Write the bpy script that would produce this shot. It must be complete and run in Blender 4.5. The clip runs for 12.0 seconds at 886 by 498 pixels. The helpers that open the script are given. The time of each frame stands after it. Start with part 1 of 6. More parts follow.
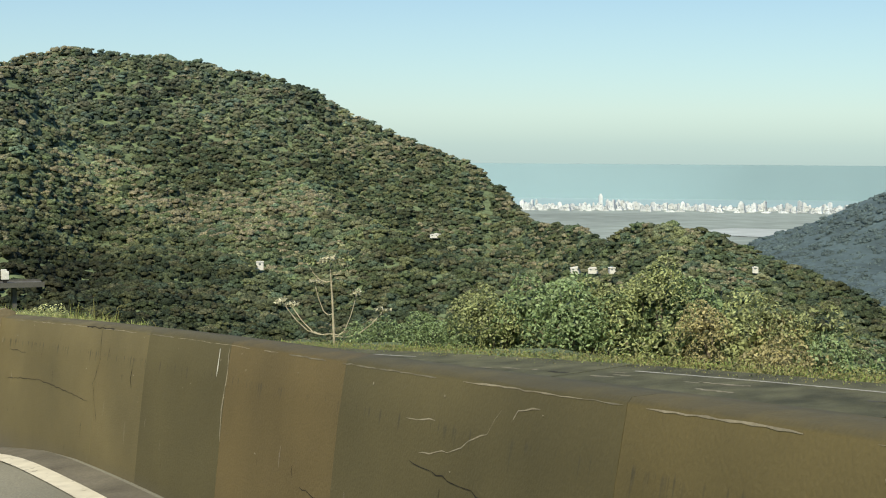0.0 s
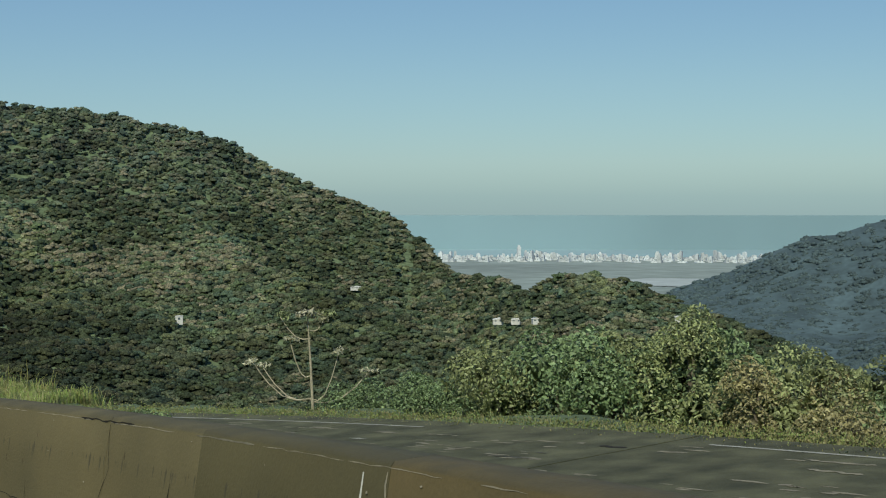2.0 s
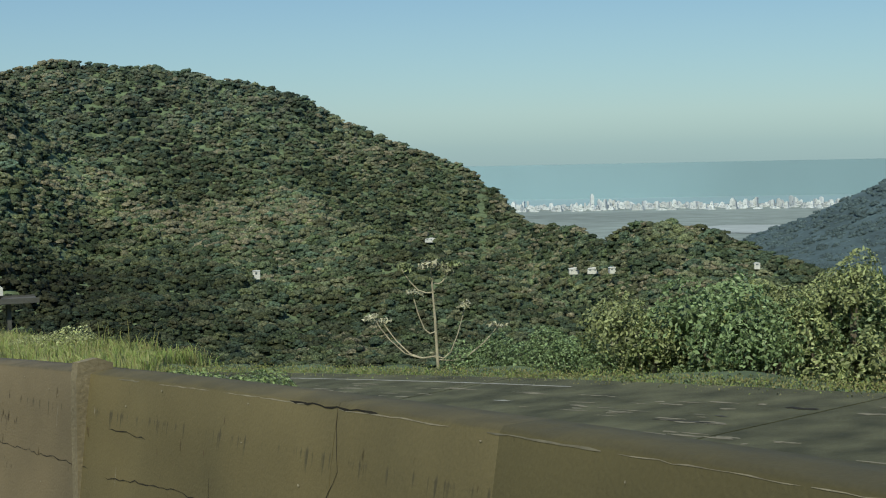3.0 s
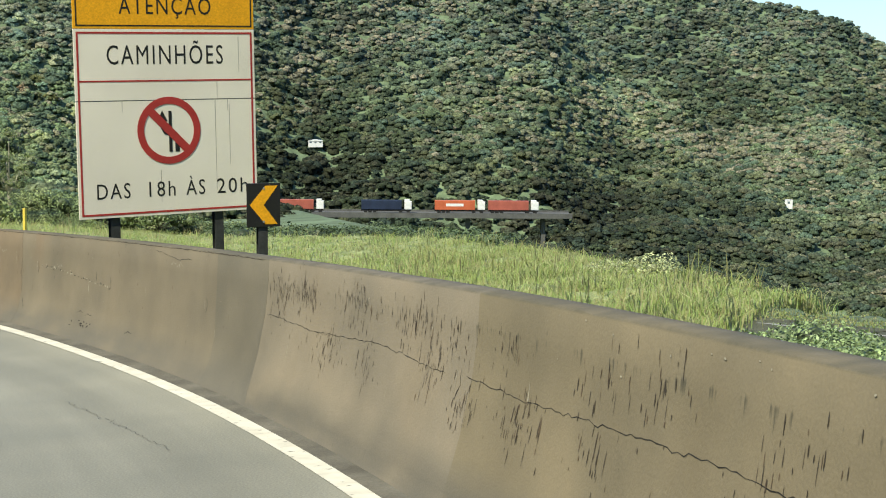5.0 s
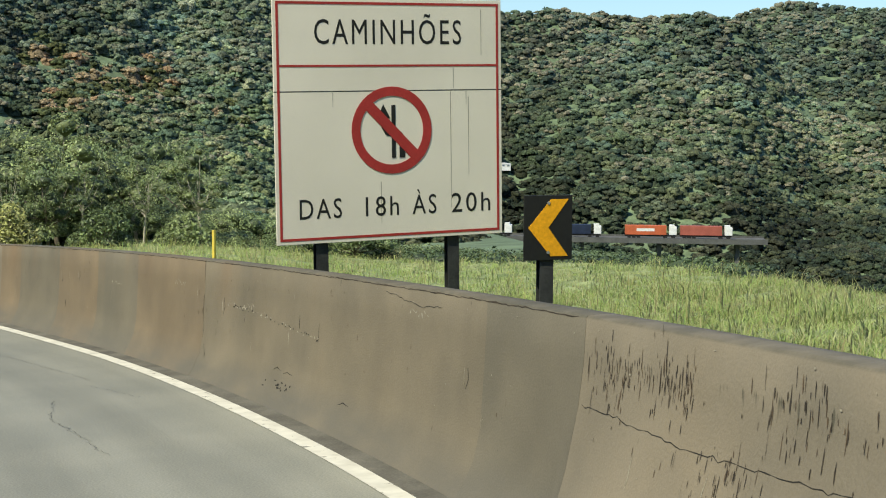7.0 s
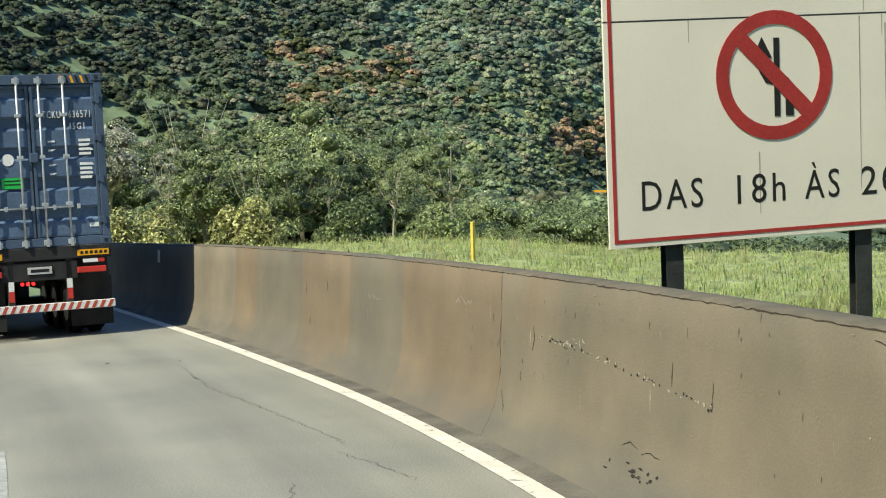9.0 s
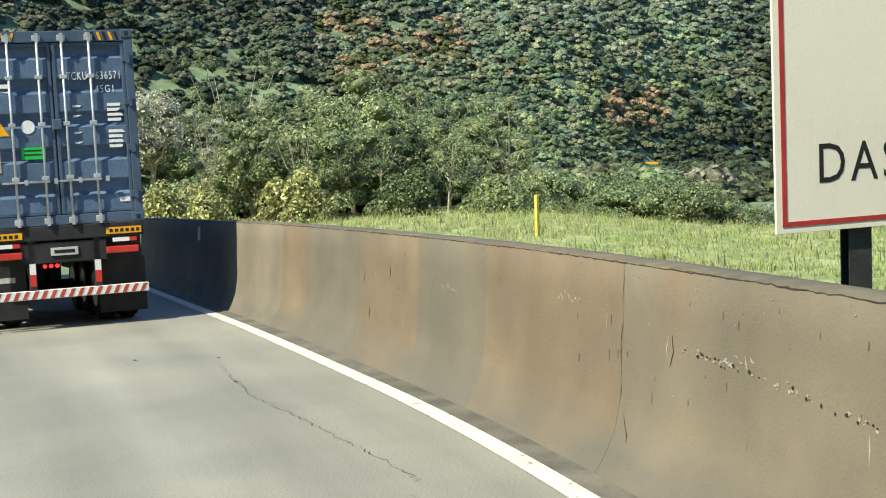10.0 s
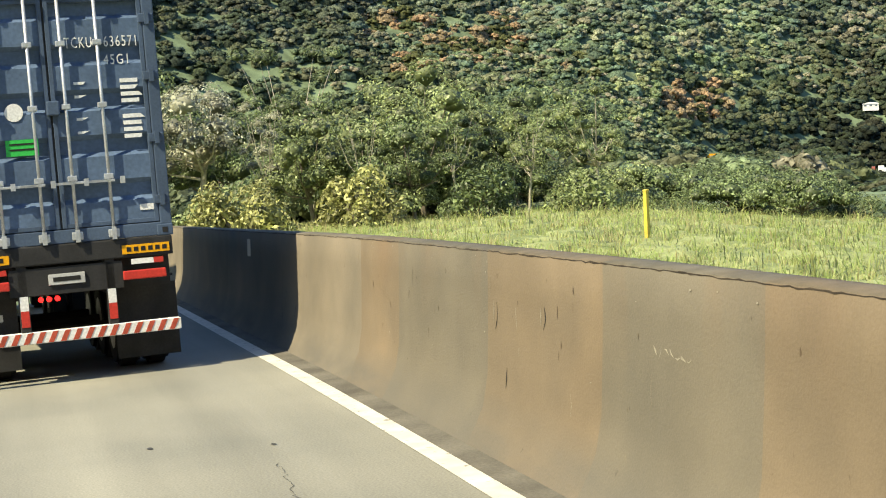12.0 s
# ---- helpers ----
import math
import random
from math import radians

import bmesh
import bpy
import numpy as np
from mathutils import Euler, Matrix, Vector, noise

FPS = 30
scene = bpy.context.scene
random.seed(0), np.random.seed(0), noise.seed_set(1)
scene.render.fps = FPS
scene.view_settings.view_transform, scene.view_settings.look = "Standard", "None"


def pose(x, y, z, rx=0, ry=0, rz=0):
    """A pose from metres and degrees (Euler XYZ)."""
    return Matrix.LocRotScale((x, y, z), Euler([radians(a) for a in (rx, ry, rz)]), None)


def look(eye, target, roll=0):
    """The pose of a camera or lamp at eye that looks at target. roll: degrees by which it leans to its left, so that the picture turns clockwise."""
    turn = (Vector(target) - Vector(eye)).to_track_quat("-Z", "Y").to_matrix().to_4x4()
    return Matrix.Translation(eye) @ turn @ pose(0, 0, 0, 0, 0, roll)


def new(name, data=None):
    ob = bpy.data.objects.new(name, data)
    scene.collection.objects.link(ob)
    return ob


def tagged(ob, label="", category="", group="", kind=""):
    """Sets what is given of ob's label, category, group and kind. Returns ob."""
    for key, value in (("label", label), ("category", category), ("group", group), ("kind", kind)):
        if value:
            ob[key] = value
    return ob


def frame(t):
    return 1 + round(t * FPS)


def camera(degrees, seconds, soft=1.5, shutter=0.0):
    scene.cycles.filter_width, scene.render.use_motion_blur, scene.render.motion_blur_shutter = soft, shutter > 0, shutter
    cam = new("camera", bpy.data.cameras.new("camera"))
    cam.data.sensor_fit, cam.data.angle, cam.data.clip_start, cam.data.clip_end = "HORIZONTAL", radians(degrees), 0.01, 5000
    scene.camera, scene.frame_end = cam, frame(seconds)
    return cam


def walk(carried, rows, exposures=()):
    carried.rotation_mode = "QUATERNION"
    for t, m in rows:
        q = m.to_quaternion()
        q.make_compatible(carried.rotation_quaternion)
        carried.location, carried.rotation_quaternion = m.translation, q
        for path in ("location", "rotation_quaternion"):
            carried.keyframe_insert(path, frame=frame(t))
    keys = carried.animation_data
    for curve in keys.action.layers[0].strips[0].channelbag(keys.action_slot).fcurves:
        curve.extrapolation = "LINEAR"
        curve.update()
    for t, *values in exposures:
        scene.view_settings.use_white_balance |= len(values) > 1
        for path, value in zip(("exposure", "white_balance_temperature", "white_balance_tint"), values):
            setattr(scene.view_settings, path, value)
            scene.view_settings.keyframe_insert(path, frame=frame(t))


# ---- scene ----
FOV = 32.80
PATH = [
    (0, look((13.592, -22.525, 4.054), (12.532, -12.606, 3.358), 0.33)),
    (0.5, look((13.161, -21.477, 3.976), (12.703, -11.508, 3.336), -1.18)),
    (1, look((12.735, -20.513, 3.910), (12.531, -10.527, 3.441), -0.75)),
    (1.5, look((12.249, -19.572, 3.835), (12.089, -9.579, 3.482), -0.27)),
    (2, look((11.751, -18.654, 3.751), (11.229, -8.674, 3.402), -0.02)),
    (2.5, look((11.208, -17.684, 3.668), (10.748, -7.710, 3.113), -0.68)),
    (3, look((10.601, -16.710, 3.590), (9.596, -6.783, 2.922), -1.18)),
    (3.5, look((9.979, -15.694, 3.479), (7.390, -6.088, 2.478), 0.32)),
    (3.7, look((9.710, -15.294, 3.443), (6.693, -5.805, 2.522), 0.28)),
    (5.3, look((7.147, -11.610, 3.142), (2.752, -2.701, 1.996), 0.34)),
    (5.5, look((6.794, -11.146, 3.094), (2.363, -2.244, 2.031), 0.05)),
    (6, look((5.942, -10.118, 2.982), (1.219, -1.351, 2.069), 0.35)),
    (6.5, look((4.975, -9.031, 2.853), (0.004, -0.409, 1.885), -0.56)),
    (7, look((3.968, -7.930, 2.706), (-1.408, 0.443, 1.708), 0.36)),
    (7.5, look((2.955, -6.915, 2.620), (-2.663, 1.324, 1.884), -0.56)),
    (7.7, look((2.565, -6.513, 2.607), (-3.240, 1.596, 1.871), -0.22)),
    (9.3, look((-0.819, -3.401, 2.218), (-7.531, 3.918, 1.039), -1.84)),
    (9.5, look((-1.252, -3.020, 2.178), (-7.952, 4.290, 0.880), -1.60)),
    (10, look((-2.374, -2.073, 2.067), (-9.240, 5.091, 0.830), -1.84)),
    (10.5, look((-3.557, -1.068, 1.939), (-10.768, 5.760, 0.761), -2.03)),
    (11, look((-4.681, -0.148, 1.822), (-12.016, 6.556, 0.710), -2.09)),
    (11.5, look((-5.878, 0.753, 1.696), (-13.382, 7.212, 0.289), -1.96)),
    (12, look((-7.072, 1.646, 1.590), (-14.212, 8.537, 0.353), -3.28)),
]
cam = camera(FOV, 12.0, soft=1.1)
walk(cam, PATH, [(0, 0.17, 7250, 11), (0.7, -0.15, 7050, 10), (1.5, -0.45, 6500, 7), (2.6, -0.45, 6600, 6), (3.1, -0.25, 6550, 6), (3.6, 0.35, 6650, 9), (5.3, 0.58, 6500, 10), (6.5, 0.48, 6450, 10), (7.5, 0.3, 6500, 10),
                 (9.3, 0.7, 6500, 10), (10.5, 0.93, 6550, 10), (11.2, 0.93, 6900, 11), (12, 0.95, 7350, 12)])

# ---- world, sun ----
world = bpy.data.worlds.new("world")
scene.world = world
world.use_nodes = True
wn = world.node_tree.nodes
sky = wn.new("ShaderNodeTexSky")
sky.sky_type = "NISHITA"
sky.sun_disc = False
SUN_EL, SUN_AZ = radians(52), radians(189)   # azimuth clockwise from +Y
sky.sun_elevation = SUN_EL
sky.sun_rotation = SUN_AZ
sky.altitude = 0
sky.air_density, sky.dust_density, sky.ozone_density = 1.0, 0.2, 1.7
wn["Background"].inputs["Strength"].default_value = 0.104
cool = wn.new("ShaderNodeMix")
cool.data_type, cool.blend_type = "RGBA", "MULTIPLY"
cool.inputs[0].default_value, cool.inputs[7].default_value = 1.0, (0.8, 0.92, 0.86, 1)
world.node_tree.links.new(sky.outputs[0], cool.inputs[6])
veil = wn.new("ShaderNodeMix")            # thin even haze over the whole sky
veil.data_type, veil.blend_type = "RGBA", "ADD"
veil.inputs[0].default_value, veil.inputs[7].default_value = 1.0, (0.1, 0.3, 1.6, 1)
world.node_tree.links.new(cool.outputs[2], veil.inputs[6])
height = wn.new("ShaderNodeSeparateXYZ")  # thicker air close to the horizon takes the warm light
world.node_tree.links.new(wn.new("ShaderNodeTexCoord").outputs["Generated"], height.inputs[0])
thick = wn.new("ShaderNodeValToRGB")
stops = thick.color_ramp.elements
while len(stops) < 4:
    stops.new(0.5)
for stop, (place_, tone_) in zip(stops, ((0.0, (0.62, 0.8, 0.95)), (0.022, (0.76, 0.87, 0.97)), (0.075, (0.86, 0.92, 0.97)), (0.22, (1, 1, 1)))):
    stop.position, stop.color = place_, (*tone_, 1)
world.node_tree.links.new(height.outputs[2], thick.inputs[0])
murk = wn.new("ShaderNodeMix")
murk.data_type, murk.blend_type = "RGBA", "MULTIPLY"
murk.inputs[0].default_value = 1.0
world.node_tree.links.new(veil.outputs[2], murk.inputs[6])
world.node_tree.links.new(thick.outputs[0], murk.inputs[7])
world.node_tree.links.new(murk.outputs[2], wn["Background"].inputs["Color"])
sun_data = bpy.data.lights.new("sun", "SUN")
sun_data.energy, sun_data.angle, sun_data.color = 4.9, radians(0.6), (0.98, 0.95, 0.75)
sun = new("sun", sun_data)
sun_dir = Vector((math.sin(SUN_AZ) * math.cos(SUN_EL), math.cos(SUN_AZ) * math.cos(SUN_EL), math.sin(SUN_EL)))
sun.matrix_basis = look(sun_dir * 80, (0, 0, 0))

# ---- road frame: s along the parapet, u outwards from its face, h above the road ----
CX, CY, RAD, TH0 = -36.29, -42.493, 55.778, radians(49.502)
SX, SY = 0.07512, -0.03795
S_END = 15.0                       # the curve runs out into a straight here
P_END, D_END = Vector((-12.522, 8.270)), Vector((-0.88279, 0.46976))
N_END = Vector((0.46976, 0.88279))


def smooth(a, b, x):
    t = min(1.0, max(0.0, (x - a) / (b - a)))
    return t * t * (3 - 2 * t)


def bend(s):
    return 0.002414 * max(0.0, s - 4.35) ** 2


def rise(s):
    return 0.3 * smooth(-4, 24, s) + 0.00035 * max(0.0, -7.25 - s) ** 2 + 0.1 * smooth(-19, -27, s)


def plane_z(x, y):
    return SX * x + SY * y


def flat(s, u):
    if s <= S_END:
        th, rho = TH0 + s / RAD, RAD + u + bend(s)
        return CX + rho * math.cos(th), CY + rho * math.sin(th)
    p = P_END + (s - S_END) * D_END + u * N_END
    return p.x, p.y


def at(s, u, h=0.0):
    x, y = flat(s, u)
    return Vector((x, y, plane_z(x, y) + rise(s) + h))


def station(x, y):
    """The (s, u) of a place on the ground."""
    v = Vector((x, y)) - P_END
    if v.dot(D_END) > 0:
        return S_END + v.dot(D_END), v.dot(N_END)
    s = RAD * (math.atan2(y - CY, x - CX) - TH0)
    return s, math.hypot(x - CX, y - CY) - RAD - bend(s)


def heading(s):
    a, b = at(s - 0.05, 0), at(s + 0.05, 0)
    return math.atan2(b.y - a.y, b.x - a.x)


# ---- materials ----
def shader(name, rough=0.8, metal=0.0, spec=0.3):
    m = bpy.data.materials.new(name)
    m.use_nodes = True
    b = m.node_tree.nodes["Principled BSDF"]
    b.inputs["Roughness"].default_value, b.inputs["Metallic"].default_value = rough, metal
    b.inputs["Specular IOR Level"].default_value = spec
    return m, m.node_tree.nodes, m.node_tree.links, b


def noise_at(n, l, vec, scale, detail=4.0, stretch=(1, 1, 1)):
    mp, t = n.new("ShaderNodeMapping"), n.new("ShaderNodeTexNoise")
    mp.inputs["Scale"].default_value = stretch
    l.new(vec, mp.inputs[0])
    l.new(mp.outputs[0], t.inputs["Vector"])
    t.inputs["Scale"].default_value, t.inputs["Detail"].default_value = scale, detail
    return t.outputs["Fac"]


def ramp_of(n, l, fac, stops):
    r = n.new("ShaderNodeValToRGB")
    e = r.color_ramp.elements
    while len(e) < len(stops):
        e.new(0.5)
    for el, (p, c) in zip(e, stops):
        el.position, el.color = p, (*c, 1) if len(c) == 3 else c
    l.new(fac, r.inputs[0])
    return r.outputs[0]


def blend(n, l, a, b, kind="MULTIPLY", fac=1.0):
    m = n.new("ShaderNodeMix")
    m.data_type, m.blend_type = "RGBA", kind
    if isinstance(fac, float):
        m.inputs[0].default_value = fac
    else:
        l.new(fac, m.inputs[0])
    l.new(a, m.inputs[6])
    l.new(b, m.inputs[7])
    return m.outputs[2]


def relief(n, l, b, height, strength, dist=0.02):
    bp = n.new("ShaderNodeBump")
    bp.inputs["Strength"].default_value, bp.inputs["Distance"].default_value = strength, dist
    l.new(height, bp.inputs["Height"])
    l.new(bp.outputs[0], b.inputs["Normal"])


def mat(name, base, rough=0.8, scale=3.0, vary=0.25, second=None, bump=0.15, fine=40.0, metal=0.0, island=0.0, spec=0.3, own=0.0):
    """A surface whose base colour is broken at two scales, with fine relief; island and own vary it from piece to piece."""
    m, n, l, b = shader(name, rough, metal, spec)
    vec = n.new("ShaderNodeTexCoord").outputs["Object"]
    big, small = noise_at(n, l, vec, scale, 6), noise_at(n, l, vec, fine, 4)
    lo, hi = tuple(c * (1 - vary) for c in base), tuple(min(1, c * (1 + vary)) for c in base)
    col = ramp_of(n, l, big, [(0.32, lo), (0.68, second or hi)])
    col = blend(n, l, col, ramp_of(n, l, small, [(0.25, (0.78, 0.78, 0.78)), (0.7, (1.1, 1.1, 1.1))]))
    for amount, source in ((island, "Random Per Island"), (own, "Random")):
        if amount:
            g = n.new("ShaderNodeNewGeometry") if source != "Random" else n.new("ShaderNodeObjectInfo")
            hsv, mr = n.new("ShaderNodeHueSaturation"), n.new("ShaderNodeMapRange")
            mr.inputs[3].default_value, mr.inputs[4].default_value = 1 - amount, 1 + amount
            l.new(g.outputs[source], mr.inputs[0])
            l.new(mr.outputs[0], hsv.inputs["Value"])
            l.new(col, hsv.inputs["Color"])
            col = hsv.outputs[0]
    l.new(col, b.inputs["Base Color"])
    if bump:
        relief(n, l, b, small, bump)
    return m


def leaf_mat(name, gloss=0.45, through_light=0.3, upward=0.0, spread=(0.7, 1.35)):
    """Leaves coloured by the mesh's tint, letting some light through."""
    m, n, l, b = shader(name, gloss, 0, 0.4)
    a = n.new("ShaderNodeAttribute")
    a.attribute_name = "tint"
    g = n.new("ShaderNodeNewGeometry")
    hsv, mr = n.new("ShaderNodeHueSaturation"), n.new("ShaderNodeMapRange")
    mr.inputs[3].default_value, mr.inputs[4].default_value = spread
    l.new(g.outputs["Random Per Island"], mr.inputs[0])
    l.new(mr.outputs[0], hsv.inputs["Value"])
    l.new(a.outputs["Color"], hsv.inputs["Color"])
    l.new(hsv.outputs[0], b.inputs["Base Color"])
    t, mix = n.new("ShaderNodeBsdfTranslucent"), n.new("ShaderNodeMixShader")
    l.new(hsv.outputs[0], t.inputs["Color"])
    mix.inputs[0].default_value = through_light
    if upward:
        turn, up = n.new("ShaderNodeMix"), n.new("ShaderNodeCombineXYZ")
        turn.data_type, turn.inputs[0].default_value = "VECTOR", upward
        up.inputs[2].default_value = 1.0
        l.new(g.outputs["Normal"], turn.inputs[4])
        l.new(up.outputs[0], turn.inputs[5])
        l.new(turn.outputs[1], b.inputs["Normal"])
    l.new(b.outputs[0], mix.inputs[1])
    l.new(t.outputs[0], mix.inputs[2])
    l.new(mix.outputs[0], n["Material Output"].inputs["Surface"])
    return m


def wall_mat():
    """Cast concrete with run-off streaks, scuffs and damp, laid out by the wall's own length and height."""
    m, n, l, b = shader("parapet_concrete", 0.82)
    a = n.new("ShaderNodeAttribute")
    a.attribute_name = "place"
    vec = a.outputs["Vector"]
    sep = n.new("ShaderNodeSeparateXYZ")
    l.new(vec, sep.inputs[0])
    tint = n.new("ShaderNodeAttribute")
    tint.attribute_name = "tint"
    cloud = ramp_of(n, l, noise_at(n, l, vec, 0.9, 6), [(0.3, (0.78, 0.78, 0.77)), (0.7, (1.16, 1.12, 1.06))])
    col = blend(n, l, tint.outputs["Color"], cloud)
    runs = ramp_of(n, l, noise_at(n, l, vec, 1.0, 6, (0.55, 0.3, 1)), [(0.3, (0.9, 0.89, 0.87)), (0.55, (1, 1, 1)), (0.8, (1.07, 1.02, 0.95))])
    col = blend(n, l, col, runs)
    # mould running down from the coping, strongest on the older lengths
    drip = noise_at(n, l, vec, 1.0, 3, (26.0, 2.2, 1))
    up, old = n.new("ShaderNodeMapRange"), n.new("ShaderNodeMapRange")
    up.inputs[1].default_value, up.inputs[2].default_value = 0.7, 1.2
    l.new(sep.outputs["Y"], up.inputs[0])
    old.inputs[1].default_value, old.inputs[2].default_value = 0.4, -0.4
    l.new(sep.outputs["X"], old.inputs[0])
    k1, k2, k3 = n.new("ShaderNodeMath"), n.new("ShaderNodeMath"), n.new("ShaderNodeMapRange")
    k1.operation = k2.operation = "MULTIPLY"
    down, band = n.new("ShaderNodeMapRange"), n.new("ShaderNodeMath")
    down.inputs[1].default_value, down.inputs[2].default_value = 1.36, 1.2
    l.new(sep.outputs["Y"], down.inputs[0])
    band.operation = "MULTIPLY"
    l.new(up.outputs[0], band.inputs[0])
    l.new(down.outputs[0], band.inputs[1])
    l.new(band.outputs[0], k1.inputs[0])
    l.new(drip, k1.inputs[1])
    k3.inputs[1].default_value, k3.inputs[2].default_value = 0.55, 0.66
    l.new(k1.outputs[0], k3.inputs[0])
    l.new(k3.outputs[0], k2.inputs[0])
    l.new(old.outputs[0], k2.inputs[1])
    dark = n.new("ShaderNodeRGB")
    dark.outputs[0].default_value = (0.054, 0.051, 0.035, 1)
    soft = n.new("ShaderNodeMath")
    soft.operation = "MULTIPLY"
    soft.inputs[1].default_value = 0.75
    l.new(k2.outputs[0], soft.inputs[0])
    col = blend(n, l, col, dark.outputs[0], "MIX", soft.outputs[0])
    # rusty run-off below the coping of the newer lengths
    rusty, high_, wet = n.new("ShaderNodeMath"), n.new("ShaderNodeMapRange"), n.new("ShaderNodeRGB")
    high_.inputs[1].default_value, high_.inputs[2].default_value, high_.inputs[4].default_value = 0.75, 1.35, 0.45
    l.new(sep.outputs["Y"], high_.inputs[0])
    rusty.operation = "MULTIPLY"
    l.new(high_.outputs[0], rusty.inputs[0])
    l.new(ramp_of(n, l, noise_at(n, l, vec, 1.0, 5, (0.9, 0.25, 1)), [(0.52, (0, 0, 0)), (0.68, (1, 1, 1))]), rusty.inputs[1])
    wet.outputs[0].default_value = (0.18, 0.115, 0.065, 1)
    newer, both = n.new("ShaderNodeMapRange"), n.new("ShaderNodeMath")
    newer.inputs[1].default_value, newer.inputs[2].default_value = 5.0, 9.0
    l.new(sep.outputs["X"], newer.inputs[0])
    both.operation = "MULTIPLY"
    l.new(rusty.outputs[0], both.inputs[0])
    l.new(newer.outputs[0], both.inputs[1])
    col = blend(n, l, col, wet.outputs[0], "MIX", both.outputs[0])
    scuff = ramp_of(n, l, noise_at(n, l, vec, 1.0, 3, (16, 7, 1)), [(0.23, (0.5, 0.47, 0.45)), (0.29, (1, 1, 1)), (0.75, (1, 1, 1)), (0.81, (1.25, 1.2, 1.12))])
    col = blend(n, l, col, scuff)
    crown_, dusk = n.new("ShaderNodeMapRange"), n.new("ShaderNodeMath")      # lichen on the flat top
    crown_.inputs[1].default_value, crown_.inputs[2].default_value, crown_.inputs[4].default_value = 1.402, 1.413, 0.62
    l.new(sep.outputs["Y"], crown_.inputs[0])
    dusk.operation = "MULTIPLY"
    l.new(crown_.outputs[0], dusk.inputs[0])
    l.new(ramp_of(n, l, noise_at(n, l, vec, 5, 4), [(0.3, (0.45, 0.45, 0.45)), (0.6, (1, 1, 1))]), dusk.inputs[1])
    col = blend(n, l, col, dark.outputs[0], "MIX", dusk.outputs[0])
    foot, worn_ = n.new("ShaderNodeMapRange"), n.new("ShaderNodeMath")      # road dust splashed on the foot
    foot.inputs[1].default_value, foot.inputs[2].default_value, foot.inputs[4].default_value = 0.4, 0.14, 0.92
    l.new(sep.outputs["Y"], foot.inputs[0])
    worn_.operation = "MULTIPLY"
    l.new(foot.outputs[0], worn_.inputs[0])
    l.new(ramp_of(n, l, noise_at(n, l, vec, 1.0, 5, (0.8, 3, 1)), [(0.3, (0.3, 0.3, 0.3)), (0.65, (1, 1, 1))]), worn_.inputs[1])
    dust = n.new("ShaderNodeRGB")
    dust.outputs[0].default_value = (0.11, 0.1, 0.08, 1)
    col = blend(n, l, col, dust.outputs[0], "MIX", worn_.outputs[0])
    grain = noise_at(n, l, vec, 60, 4)
    col = blend(n, l, col, ramp_of(n, l, grain, [(0.3, (0.93, 0.93, 0.93)), (0.7, (1.05, 1.05, 1.05))]))
    l.new(col, b.inputs["Base Color"])
    mixh = n.new("ShaderNodeMath")
    mixh.operation = "ADD"
    l.new(grain, mixh.inputs[0])
    l.new(noise_at(n, l, vec, 7, 4), mixh.inputs[1])
    relief(n, l, b, mixh.outputs[0], 0.22, 0.012)
    return m


def road_mat():
    """Pale worn asphalt: wheel paths, oil bands, fine stones."""
    m, n, l, b = shader("worn_asphalt", 0.8)
    a = n.new("ShaderNodeAttribute")
    a.attribute_name = "place"
    vec = a.outputs["Vector"]
    col = ramp_of(n, l, noise_at(n, l, vec, 1.0, 5, (0.06, 0.9, 1)), [(0.3, (0.165, 0.16, 0.13)), (0.7, (0.262, 0.252, 0.205))])
    col = blend(n, l, col, ramp_of(n, l, noise_at(n, l, vec, 0.5, 6), [(0.3, (0.86, 0.87, 0.87)), (0.7, (1.1, 1.09, 1.06))]))
    stones = noise_at(n, l, vec, 55, 3)
    col = blend(n, l, col, ramp_of(n, l, stones, [(0.3, (0.8, 0.8, 0.8)), (0.72, (1.15, 1.15, 1.15))]))
    l.new(col, b.inputs["Base Color"])
    relief(n, l, b, stones, 0.3, 0.01)
    return m


M_WALL = wall_mat()
M_ROAD = road_mat()
def canopy_mat():
    """A closed roof of leaves in the mesh's tint, broken by fine leaf grain."""
    m, n, l, b = shader("canopy_roof", 0.75, 0, 0.25)
    a = n.new("ShaderNodeAttribute")
    a.attribute_name = "tint"
    vec = n.new("ShaderNodeTexCoord").outputs["Object"]
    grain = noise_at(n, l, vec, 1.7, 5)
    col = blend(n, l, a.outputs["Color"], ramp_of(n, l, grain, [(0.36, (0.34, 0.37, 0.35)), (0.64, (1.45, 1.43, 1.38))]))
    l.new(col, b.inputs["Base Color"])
    relief(n, l, b, grain, 0.8, 0.5)
    t, mix = n.new("ShaderNodeBsdfTranslucent"), n.new("ShaderNodeMixShader")
    l.new(col, t.inputs["Color"])
    mix.inputs[0].default_value = 0.4
    l.new(b.outputs[0], mix.inputs[1])
    l.new(t.outputs[0], mix.inputs[2])
    l.new(mix.outputs[0], n["Material Output"].inputs["Surface"])
    return m


